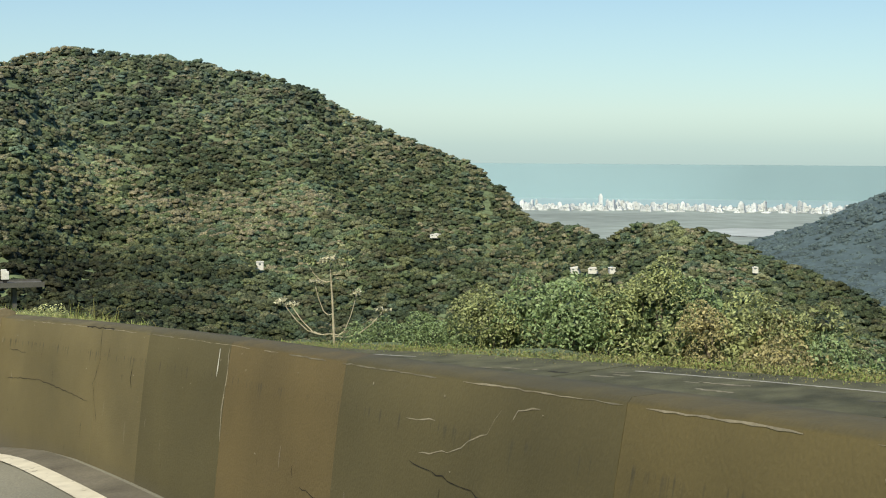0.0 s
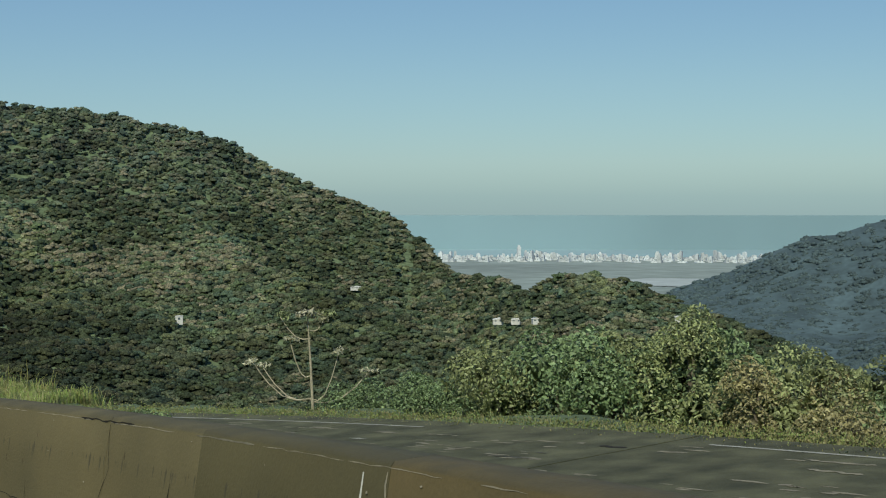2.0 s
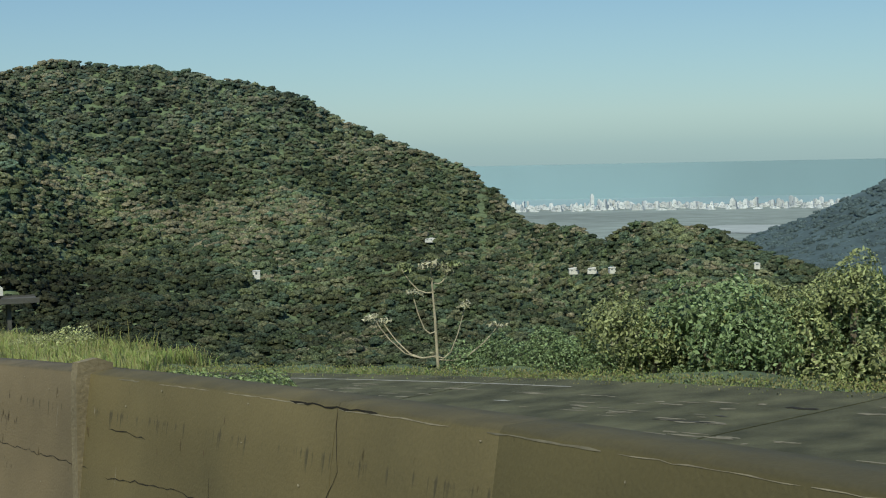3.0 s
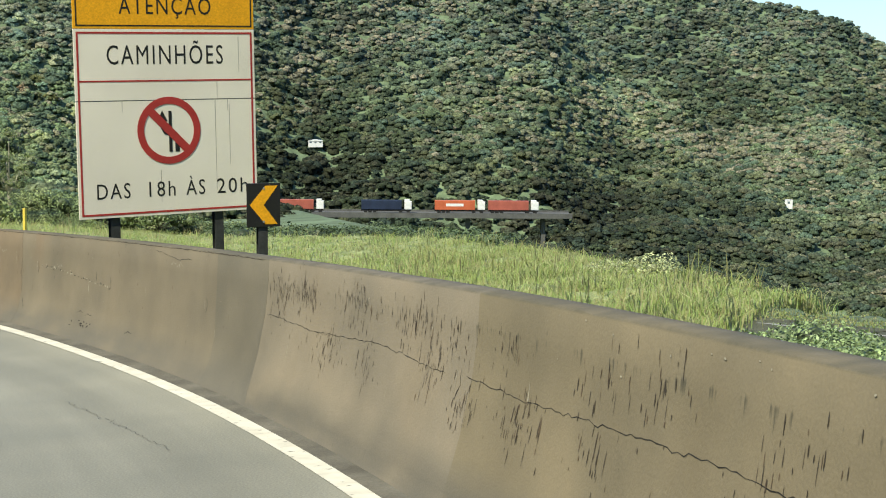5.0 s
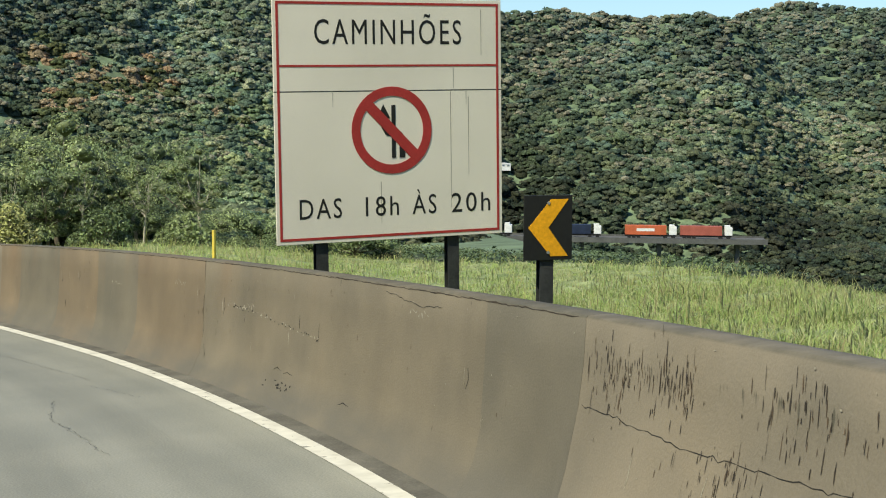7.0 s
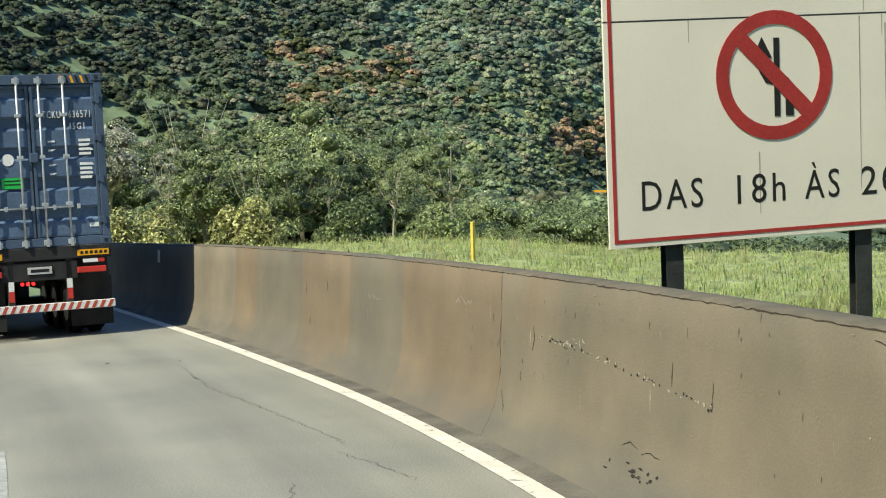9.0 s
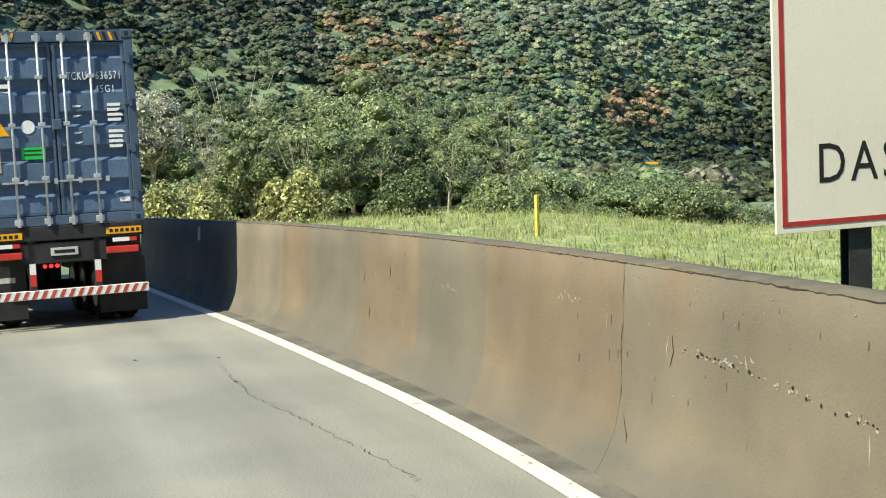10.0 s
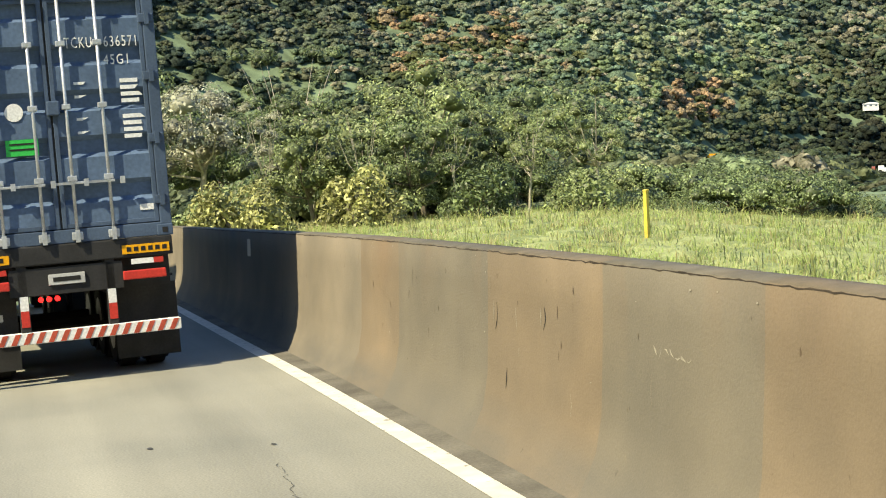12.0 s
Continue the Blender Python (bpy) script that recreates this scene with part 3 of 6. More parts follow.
flecks("pale_chip", chips, lambda a, b: on_wall(a, b, 0.005), M_CHIP, parapet, 5, "pale chips in the concrete's skin")
r_ = random.Random(7)
for i in range(46):
    s, h = r_.uniform(-20, 26), r_.uniform(0.45, 1.25)
    wall_mark("scuff", [(s, h), (s + r_.uniform(-0.03, 0.03), h - r_.uniform(0.05, 0.2))], r_.uniform(0.008, 0.022), r_.choice([M_CHIP, M_CRACK, M_CONC]), 120 + i, 0.006)
for i, (s, h) in enumerate([(3.0, 1.22), (14.0, 0.95), (11.0, 1.1), (8.2, 0.95)]):
    for k in range(7):
        wall_mark("scuff", [(s + k * 0.07, h + r_.uniform(-0.03, 0.03)), (s + k * 0.07 + 0.05, h + r_.uniform(-0.05, 0.05))], 0.025, M_CHIP, 200 + 10 * i + k, 0.008)
pil = bmesh.new()
profile = [(-0.105, 0.3), (-0.1, 0.88), (-0.09, 1.38)] + [(-0.075, 1.485), (0.05, 1.5), (0.14, 1.46), (0.14, 0.3)]
sides = [[pil.verts.new(at(-11.05 + ds, u, h)) for u, h in profile] for ds in (-0.05, 0.05)]
pil.faces.new(sides[0])
pil.faces.new(list(reversed(sides[1])))
for i in range(len(profile)):
    j = (i + 1) % len(profile)
    pil.faces.new((sides[0][j], sides[0][i], sides[1][i], sides[1][j]))
part("pilaster", pil, M_PILLAR, parapet, "weathered concrete pilaster over a joint")
r_ = random.Random(23)
a = -38.0
while a < -11.4:
    b = a + r_.uniform(0.25, 1.3)
    wander("edge_wear", [(a, 1.398), ((a + b) / 2, 1.4), (b, 1.398)], r_.uniform(0.004, 0.011), r_.choice([M_CHIP, M_WORN]), int(900 + 10 * a), parapet, place_at=lambda s, h: on_wall(s, h, 0.0015), rough=0.0015)
    a = b + r_.uniform(0.0, 0.35)
for i in range(34):
    a = 0.3 + 1.25 * i
    wall_mark("lichen_edge", [(a - 0.2, 1.405), (a + 0.6, 1.4055), (a + 1.4, 1.405)], 0.009, M_MOULD, 760 + i, 0.003)
note = bmesh.new()
vs = [note.verts.new(on_wall(s, h, 0.006)) for s, h in ((28.6, 1.3), (28.9, 1.3), (28.9, 1.05), (28.6, 1.05))]
note.faces.new(vs)
part("paper_notice", note, M_CREAM, parapet, "faded paper notice pasted on the concrete")


# ---- shelf, valley and hills in one sheet ----
OX, OY, OZ = 6.0, -8.0, 2.3
# crest lines, as azimuth and elevation: the hills at the back, and the nearer spurs in front of them
RIDGE = [(-40, -9.7), (-20, -8.1), (-15, -7.1), (-12, -6.2), (-10.4, -5.5), (-8, -4.57), (-6.1, -3.87), (-4.25, -3.2), (-3, -3.08), (-1.95, -3.1), (-1.3, -3.45), (-0.8, -3.9), (-0.3, -3.55), (0.2, -3.25), (1.45, -3.1), (2.1, -3), (2.65, -2.7),
         (3.5, -1.75), (3.85, -1.57), (4.7, -0.8), (5.8, -0.37), (6.3, -0.15), (7.9, 0.45), (8.4, 0.6), (9.4, 1.1), (10.7, 1.97), (12, 2.4), (13.7, 2.77), (14.3, 2.9), (16.9, 3.25), (18.2, 3.28), (19.9, 3.5), (21.2, 3.15), (22, 2.9), (24, 2.3), (30, 0.3), (90, 0.3)]
SPUR = [(-40, -13.67), (0, -6.67), (3, -5.07), (6, -3.87), (9.4, -2.87), (11.3, -2.52), (13, -1.92), (14.3, -1.97), (15.2, -2.17), (16.9, -1.17), (19, -0.47), (20.7, 1.43), (21.8, 2.73), (23.3, 3.05), (25.7, 2.88), (27.4, 2.98), (28.4, 3.21), (31, 3), (36, 3.73),
        (38.8, 4.43), (40.7, 4.53), (43, 3.98), (44.8, 4.63), (46.9, 4.58), (48.5, 4.28), (49.7, 4.68), (50.5, 4.28), (56, 5.13), (65, 6.33), (90, 7.33)]
REACH = [(-40, 420), (-15, 520), (-3, 600), (-0.8, 640), (0.3, 760), (2, 950), (4, 1120), (10, 1150), (22, 1150), (30, 1100), (90, 1000)]
SPUR_REACH = [(-40, 420), (0, 520), (8, 600), (13, 680), (20, 720), (30, 700), (40, 580), (50, 490), (65, 420), (90, 400)]
PLAIN_Z = -160.0


def table(tab, x):
    for (a, p), (b, q) in zip(tab, tab[1:]):
        if x <= b:
            return p + (q - p) * max(0.0, (x - a) / (b - a))
    return tab[-1][1]


def polar(az, r):
    return OX - math.sin(radians(az)) * r, OY + math.cos(radians(az)) * r


def spurs(x, y):
    """Long ridges and gullies that run down the slope."""
    return noise.noise(Vector(((x + 0.35 * y) / 95, (y - 0.35 * x) / 300, 3.1)))


def flank(az, r, top, reach):
    low, foot = -12.5 + 2.5 * smooth(30, 55, az), 0.36 * reach
    if r < reach:
        t = max(0.0, (r - foot) / (reach - foot))
        e = low + (top - low) * (0.92 * t + 0.08 * t * t)
    else:
        e = top - (r - reach) * 0.014
    x, y = -math.sin(radians(az)) * r, math.cos(radians(az)) * r
    k = smooth(foot, foot + 90, r) * (1 - 0.95 * smooth(0.7 * reach, reach, r)) * smooth(-30, 0, az + 25)
    return OZ + r * math.tan(radians(e)) + k * (30 * spurs(x, y) + 8 * noise.noise(Vector((x / 50, y / 50, 7.7))))


def hill(az, r):
    """Height of the far slopes at azimuth az (degrees left of +Y), r metres off."""
    return max(flank(az, r, table(RIDGE, az), table(REACH, az)), flank(az, r, table(SPUR, az), table(SPUR_REACH, az)))


def ground_z(x, y):
    dx, dy = x - OX, y - OY
    r, az = math.hypot(dx, dy), math.degrees(math.atan2(-dx, dy))
    if r < 300:
        s, u = station(x, y)
        shelf = plane_z(x, y) - 0.43 + 1.1 * smooth(36, 58, r) * smooth(34, 46, az)
        if az > 75 or az < -75:
            return shelf + 0.5 * max(0.0, -u - 16)
        over = u - (12.4 + 0.5 * max(0.0, s - 6)) - 60 * smooth(46, 60, az)
        if over <= 0:
            return shelf
        slope = shelf - 0.6 * over + 1.2 * min(1, over / 12) * noise.noise(Vector((x / 9, y / 9, 1)))
        return max(slope, hill(az, r)) if over > 15 or r > 110 else slope
    if az > 75 or az < -75:
        return plane_z(x, y) * 300 / r + 130
    return max(hill(az, r), PLAIN_Z - 3)


verts, faces = [], []
azs = steps(-180, 180, 0.75)
radii = [1.5, 5, 9, 12, 14.5, 16.5, 18, 19.5, 21, 22.5, 24, 26, 28, 31, 34, 38, 42, 47, 53, 60, 67, 75, 84, 95, 107] + steps(120, 1240, 14) + [1300, 1500]
for a in azs:
    for r in radii:
        x, y = polar(a, r)
        verts.append((x, y, ground_z(x, y)))
nr = len(radii)
for i in range(len(azs) - 1):
    for j in range(nr - 1):
        a = i * nr + j
        faces.append((a, a + 1, a + nr + 1, a + nr))
tagged(sheet("ground", verts, faces, M_SOIL, smooth_on=True), "dark soil of the shelf and the forested valley slopes", "ground", kind="structure")
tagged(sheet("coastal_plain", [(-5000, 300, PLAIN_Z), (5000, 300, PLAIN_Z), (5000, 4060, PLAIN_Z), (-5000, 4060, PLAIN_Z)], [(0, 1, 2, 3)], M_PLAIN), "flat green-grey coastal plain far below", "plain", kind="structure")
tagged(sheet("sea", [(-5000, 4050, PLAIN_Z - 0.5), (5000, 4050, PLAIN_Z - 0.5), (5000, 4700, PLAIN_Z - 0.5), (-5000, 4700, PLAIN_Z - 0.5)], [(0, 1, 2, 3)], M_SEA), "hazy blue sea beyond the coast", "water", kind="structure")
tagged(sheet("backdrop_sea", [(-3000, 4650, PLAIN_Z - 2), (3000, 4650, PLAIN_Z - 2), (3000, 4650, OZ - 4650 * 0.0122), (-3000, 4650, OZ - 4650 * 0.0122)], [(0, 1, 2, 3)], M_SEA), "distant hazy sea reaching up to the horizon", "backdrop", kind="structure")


# ---- foliage ----
ICO = bmesh.new()
bmesh.ops.create_icosphere(ICO, subdivisions=1, radius=1.0)
ICO_V = np.array([v.co[:] for v in ICO.verts])
ICO_F = np.array([[v.index for v in f.verts] for f in ICO.faces])
ICO.free()


def poly_mesh(name, verts, index, start, shade, material):
    """A mesh from flat arrays, with a tint for every vertex."""
    me = bpy.data.meshes.new(name)
    me.vertices.add(len(verts))
    me.vertices.foreach_set("co", verts.ravel())
    me.loops.add(len(index))
    me.loops.foreach_set("vertex_index", index)
    me.polygons.add(len(start))
    me.polygons.foreach_set("loop_start", start)
    me.update(calc_edges=True)
    at_ = me.color_attributes.new("tint", "FLOAT_COLOR", "POINT")
    at_.data.foreach_set("color", np.concatenate([shade, np.ones((len(shade), 1))], axis=1).ravel())
    me.materials.append(material)
    return me


def foliage(name, crowns, leaves, material, seed, squash=0.75, parent=None, wild=0.35, leaf=1.0, long=0.62, low=-0.15, core=0.0):
    """Crowns in one mesh: (x, y, z, radius, r, g, b) each, a broken shell of small tilted leaf tufts, over a lumpy leafy core."""
    g = np.random.default_rng(seed)
    c = np.array(crowns, dtype=float)
    n = len(c)
    rad = c[:, None, 3:4]
    lobes = g.normal(size=(n, 1, 6, 3))
    lobes /= np.linalg.norm(lobes, axis=3, keepdims=True)
    flat_ = np.array([1, 1, squash])

    def bulge(dirs):
        return 0.66 + 0.38 * np.clip((dirs[:, :, None, :] * lobes).sum(3).max(2, keepdims=True), 0, 1) ** 3

    d = g.normal(size=(n, leaves, 3))
    d /= np.linalg.norm(d, axis=2, keepdims=True)
    d[:, :, 2] = np.abs(d[:, :, 2]) * (1 - low) + low
    pos = c[:, None, :3] + d * (bulge(d) + 0.1 * g.random((n, leaves, 1))) * rad * flat_
    nor = d + g.normal(size=d.shape) * wild + np.array([0, 0, 0.3])
    nor /= np.linalg.norm(nor, axis=2, keepdims=True)
    t1 = np.cross(nor, g.normal(size=d.shape))
    t1 /= np.linalg.norm(t1, axis=2, keepdims=True)
    t2 = np.cross(nor, t1)
    size = leaf * rad * (1.75 / np.sqrt(leaves)) * (0.55 + 0.9 * g.random((n, leaves, 1)))
    a, b = t1 * size, t2 * size * long
    bow = nor * size * 0.15
    verts = np.stack([pos - a - bow, pos - b, pos + a - bow, pos + b], axis=2).reshape(-1, 3)
    m = n * leaves
    shade = np.repeat(c[:, None, 4:7], 4 * leaves, axis=1).reshape(-1, 3)
    index, start = np.arange(4 * m), np.arange(0, 4 * m, 4)
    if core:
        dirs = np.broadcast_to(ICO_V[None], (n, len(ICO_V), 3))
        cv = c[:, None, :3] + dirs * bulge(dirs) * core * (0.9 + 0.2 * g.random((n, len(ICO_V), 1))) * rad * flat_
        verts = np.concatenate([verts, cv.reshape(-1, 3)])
        # core at half tint: shade inside the crown put into the colour
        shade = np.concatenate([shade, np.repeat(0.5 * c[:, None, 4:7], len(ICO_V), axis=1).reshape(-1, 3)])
        tri = (ICO_F[None] + (4 * m + len(ICO_V) * np.arange(n))[:, None, None]).reshape(-1)
        start = np.concatenate([start, 4 * m + np.arange(0, len(tri), 3)])
        index = np.concatenate([index, tri])
    me = poly_mesh(name, verts, index, start, shade, material)
    ob = new(name, me)
    if parent:
        ob.parent = parent
    return ob


GREENS = [(0.1, 0.145, 0.058), (0.118, 0.162, 0.07), (0.15, 0.184, 0.074), (0.092, 0.143, 0.075), (0.16, 0.182, 0.085), (0.075, 0.115, 0.052), (0.13, 0.166, 0.078)]
FLAME = [(0.44, 0.3, 0.18), (0.38, 0.29, 0.18), (0.1, 0.12, 0.05), (0.12, 0.13, 0.05)]
FLAME_AT = [(44.6, 0.7, 2.1, 0.9), (36.8, -1.9, 1.5, 1.0), (47.6, 1.6, 1.4, 0.7), (47.0, -0.2, 1.0, 0.6), (41.0, -0.4, 0.8, 0.5)]   # azimuth, elevation, half widths


# shade, sunlit spurs and haze of the slopes, put into the crowns' tint: azimuth, elevation, half widths, how pale
SLOPE_TONES = [(21, -5.6, 7, 2.7, -0.5), (19, -3.4, 5, 1.3, -0.2), (15, -7.2, 5, 1.5, -0.4), (14, 1.0, 9, 1.9, 0.45), (18, -4.6, 6, 1.3, -0.2), (6, -5.2, 5, 1.6, 0.3), (11, -2.9, 5, 1.3, 0.15), (19, -1.2, 4, 1.0, 0.25), (34, 1.0, 4, 2.5, 0.35), (27, -1.0, 5, 2.0, 0.0), (22, -3.6, 5, 0.9, 0.3), (30, 1.8, 4, 2.0, -0.1), (31, -3.5, 5, 2.0, -0.6), (3, -4.0, 4, 1.0, -0.2)]


def slope_tone(az, el):
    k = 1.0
    for a, e, wa, we, pale in SLOPE_TONES:
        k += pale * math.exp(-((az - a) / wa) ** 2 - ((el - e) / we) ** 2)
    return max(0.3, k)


def tint_at(x, y, z, g):
    """The colour of a crown at a place, with the slope's shading and haze put in, and how much of it is in pale bloom.
    """
    dx, dy = x - OX, y - OY
    az, el = math.degrees(math.atan2(-dx, dy)), math.degrees(math.atan2(z - OZ, math.hypot(dx, dy)))
    for a, e, wa, we in FLAME_AT:
        if ((az - a) / wa) ** 2 + ((el - e) / we) ** 2 < g.random() * 1.2:
            return (*g.choice(FLAME), 0.0)
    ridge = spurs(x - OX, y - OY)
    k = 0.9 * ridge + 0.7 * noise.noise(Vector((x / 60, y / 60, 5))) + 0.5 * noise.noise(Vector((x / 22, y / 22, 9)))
    w = slope_tone(az, el)
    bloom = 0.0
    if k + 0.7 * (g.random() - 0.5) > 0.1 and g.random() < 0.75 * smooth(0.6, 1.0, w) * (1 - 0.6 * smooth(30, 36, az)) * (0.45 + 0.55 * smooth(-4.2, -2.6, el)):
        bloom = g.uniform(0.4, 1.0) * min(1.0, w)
    # relief shading put into the tint: ridges paler, gullies darker
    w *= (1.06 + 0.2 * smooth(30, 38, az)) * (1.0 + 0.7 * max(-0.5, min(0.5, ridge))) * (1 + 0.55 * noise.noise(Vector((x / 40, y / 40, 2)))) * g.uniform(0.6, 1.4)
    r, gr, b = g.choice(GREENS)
    # aerial haze as extra blue in the tint, strongest on the upper slopes
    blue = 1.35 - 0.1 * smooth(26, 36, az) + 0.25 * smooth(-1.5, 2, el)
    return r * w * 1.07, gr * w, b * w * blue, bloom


def lofted(az, r, el):
    x, y = polar(az, r)
    return Vector((x, y, OZ + r * math.tan(radians(el))))


def on_slope(az, el, first=300.0):
    """Where the line of sight at az and el meets the slope, lifted a little among the crowns."""
    r = first
    while r < 1200 and hill(az, r) < OZ + r * math.tan(radians(el)) - 2.5:
        r += 2.0
    return lofted(az, r, el)


HOUSES = [(12.62, -4.62, 12, 2.6, 2.2, 1.7, "small white square hut in the forest", 0.25, "hut", 1), (0.35, -4.72, 5, 5.0, 4, 0.8, "low white house half hidden by trees", 0.6, "house", 3),
          (-0.45, -4.7, -5, 5.5, 4, 0.7, "long low white house half hidden by trees", 0.5, "house", 3), (-1.15, -4.68, 10, 3.0, 3, 0.8, "small white house half hidden by trees", 0.6, "house", 2),
          (-6.6, -4.55, 0, 2.0, 2, 0.8, "tiny white hut on the wooded hill", 0.4, "hut", 1), (6.0, -3.45, 8, 4.5, 3, 0.5, "long low pale house among the trees", 0.4, "house", 3), (30.6, -2.55, 30, 5.0, 4, 1.0, "pale house among the trees above the viaduct", 0.5, "house", 3)]


# windows kept free of crowns in front of what stands on the slopes: azimuths, lowest elevation, distance
CLEAR = [(22.9, 33.5, -5.35, 440)]
for az, el, turn, w, d, h, label, roof_h, name, n_win in HOUSES:
    CLEAR.append((az - 0.03 * w - 0.15, az + 0.03 * w + 0.15, el - 0.12, math.hypot(*(on_slope(az, el).to_2d() - Vector((OX, OY)))) + 2))



SIGN_AT = on_slope(36.25, -4.07)
CLEAR.append((35.8, 36.7, -4.35, math.hypot(SIGN_AT.x - OX, SIGN_AT.y - OY)))
EYES = [((OX, OY, OZ), CLEAR)]
for ex, ey, ez in ((-7.0, 1.6, 1.6),):
    seen = []
    for tx, ty, tz, half, deep in ((*SIGN_AT, 0.32, 0.2), (OX - math.sin(radians(30.9)) * 430, OY + math.cos(radians(30.9)) * 430, OZ - 430 * math.tan(radians(5.12)), 0.9, 0.1)):
        away = math.hypot(tx - ex, ty - ey)
        a0 = math.degrees(math.atan2(ex - tx, ty - ey))
        seen.append((a0 - half, a0 + half, math.degrees(math.atan2(tz - ez, away)) - deep, away + 8))
    seen += [(28.0, 37.0, -4.75, 125.0), (37.0, 40.5, -4.3, 125.0), (40.5, 44.0, -3.3, 110.0)]      # low growth only behind the meadow here
    EYES.append(((ex, ey, ez), seen))


def hides(x, y, z, low_growth=True):
    for (ex, ey, ez), windows in EYES:
        r, az = math.hypot(x - ex, y - ey), math.degrees(math.atan2(ex - x, y - ey))
        e = math.degrees(math.atan2(z - ez, r))
        if any(a <= az <= b and r < d + 4 and e > lo and (low_growth or d > 130) for a, b, lo, d in windows):
            return True
    return False


def domes(x, y, cell, seed, flat_=0.85):
    """Rounded tops on a scattered pattern: the height over each place, and which top it belongs to."""
    g = np.random.default_rng(seed)
    x0, y0 = x.min() - 2 * cell, y.min() - 2 * cell
    nx, ny = int((x.max() - x0) / cell) + 4, int((y.max() - y0) / cell) + 4
    jx, jy = g.random((nx, ny)), g.random((nx, ny))
    rad = cell * (0.42 + 0.42 * g.random((nx, ny)))
    base = cell * 0.36 * g.random((nx, ny)) ** 1.5
    cx, cy = (x0 + (np.arange(nx)[:, None] + jx) * cell), (y0 + (np.arange(ny)[None, :] + jy) * cell)
    ix, iy = ((x - x0) / cell).astype(int), ((y - y0) / cell).astype(int)
    best, which = np.full(x.shape, -1.0), np.full(x.shape, -1)
    crest = np.zeros(x.shape)
    for di in (-1, 0, 1):
        for dj in (-1, 0, 1):
            i, j = ix + di, iy + dj
            d = np.hypot(x - cx[i, j], y - cy[i, j]) / rad[i, j]
            h = np.where(d < 1, base[i, j] + flat_ * rad[i, j] * np.sqrt(np.clip(1 - d * d, 0, 1)), -1.0)
            which = np.where(h > best, i * ny + j, which)
            crest = np.where(h >= best, 1 - d, crest)
            best = np.maximum(best, h)
    return best, which, cx.ravel(), cy.ravel(), crest


def meadow_edge(s):
    """How far out from the parapet the grass reaches before the trees begin."""
    return 12.5 + 0.5 * (min(22.0, max(6.0, s)) - 6) - 8.0 * smooth(22, 45, s)


def grass_edge(s):
    return meadow_edge(s) + 12 * smooth(20, 40, s)


CLUMP_F = np.array([f for f in ICO_F if ICO_V[f][:, 2].sum() > -1.2])


def forest(name, trees, clumps, leaves, seed, label):
    """Umbrella crowns in one mesh: (x, y, z, radius, r, g, b, bloom) each, built of lumpy leaf clumps with loose tufts on them."""
    g = np.random.default_rng(seed)
    t = np.array(trees, dtype=float)
    n, k = len(t), clumps
    rad = t[:, None, 3:4]
    turn = g.random((n, 1)) * 2 * np.pi + np.arange(k)[None] * 2.399 + 0.5 * g.normal(size=(n, k))
    out = np.sqrt((np.arange(k) + 0.15) / k)[None] * (0.72 + 0.3 * g.random((n, k)))
    drop = 0.42 * out ** 2 + 0.16 * g.random((n, k))
    mid = t[:, None, :3] + rad * np.stack([out * np.cos(turn), out * np.sin(turn), 0.45 - drop], 2)
    size = rad[..., 0] * (0.3 + 0.2 * g.random((n, k))) * math.sqrt(6 / k)
    spin = g.random((n, k, 1)) * 2 * np.pi
    v = ICO_V[None, None]
    shape = np.stack([v[..., 0] * np.cos(spin) - v[..., 1] * np.sin(spin), v[..., 0] * np.sin(spin) + v[..., 1] * np.cos(spin), 0.56 * v[..., 2] + 0 * spin], 3)
    shape = shape * (0.8 + 0.42 * g.random((n, k, len(ICO_V), 1)))
    verts = (mid[:, :, None] + size[..., None, None] * shape).reshape(-1, 3)
    tone = t[:, None, 4:7] * (0.78 + 0.44 * g.random((n, k, 1)))
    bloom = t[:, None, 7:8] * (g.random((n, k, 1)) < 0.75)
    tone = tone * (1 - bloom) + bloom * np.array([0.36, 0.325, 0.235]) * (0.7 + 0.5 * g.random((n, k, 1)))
    mid, size = np.concatenate([mid, t[:, None, :3] - rad * np.array([0, 0, 0.3])], 1), np.concatenate([size, 0.86 * rad[..., 0]], 1)
    verts = np.concatenate([verts.reshape(n, k, len(ICO_V), 3), (mid[:, -1:, None] + size[:, -1:, None, None] * np.array([1, 1, 1.15]) * shape[:, :1])], 1).reshape(-1, 3)
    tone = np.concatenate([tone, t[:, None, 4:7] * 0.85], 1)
    k += 1
    shade = np.repeat(tone.reshape(-1, 3), len(ICO_V), axis=0)
    tri = (CLUMP_F[None] + (len(ICO_V) * np.arange(n * k))[:, None, None]).reshape(-1)
    start = np.arange(0, len(tri), 3)
    # tufts on the clumps
    d = g.normal(size=(n, leaves, 3))
    d /= np.linalg.norm(d, axis=2, keepdims=True)
    d[..., 2] = np.abs(d[..., 2]) * 0.8
    pick = g.integers(0, clumps, (n, leaves))
    rows_ = np.arange(n)[:, None]
    sz = size[rows_, pick][..., None]
    pos = mid[rows_, pick] + d * sz * np.array([1.02, 1.02, 0.66])
    nor = d + 0.45 * g.normal(size=d.shape) + np.array([0, 0, 0.4])
    nor /= np.linalg.norm(nor, axis=2, keepdims=True)
    t1 = np.cross(nor, g.normal(size=d.shape))
    t1 /= np.linalg.norm(t1, axis=2, keepdims=True)
    ls = sz * min(0.42, 1.3 / math.sqrt(leaves / k)) * (0.5 + 0.8 * g.random((n, leaves, 1)))
    t2 = np.cross(nor, t1) * ls * 0.6
    t1 = t1 * ls
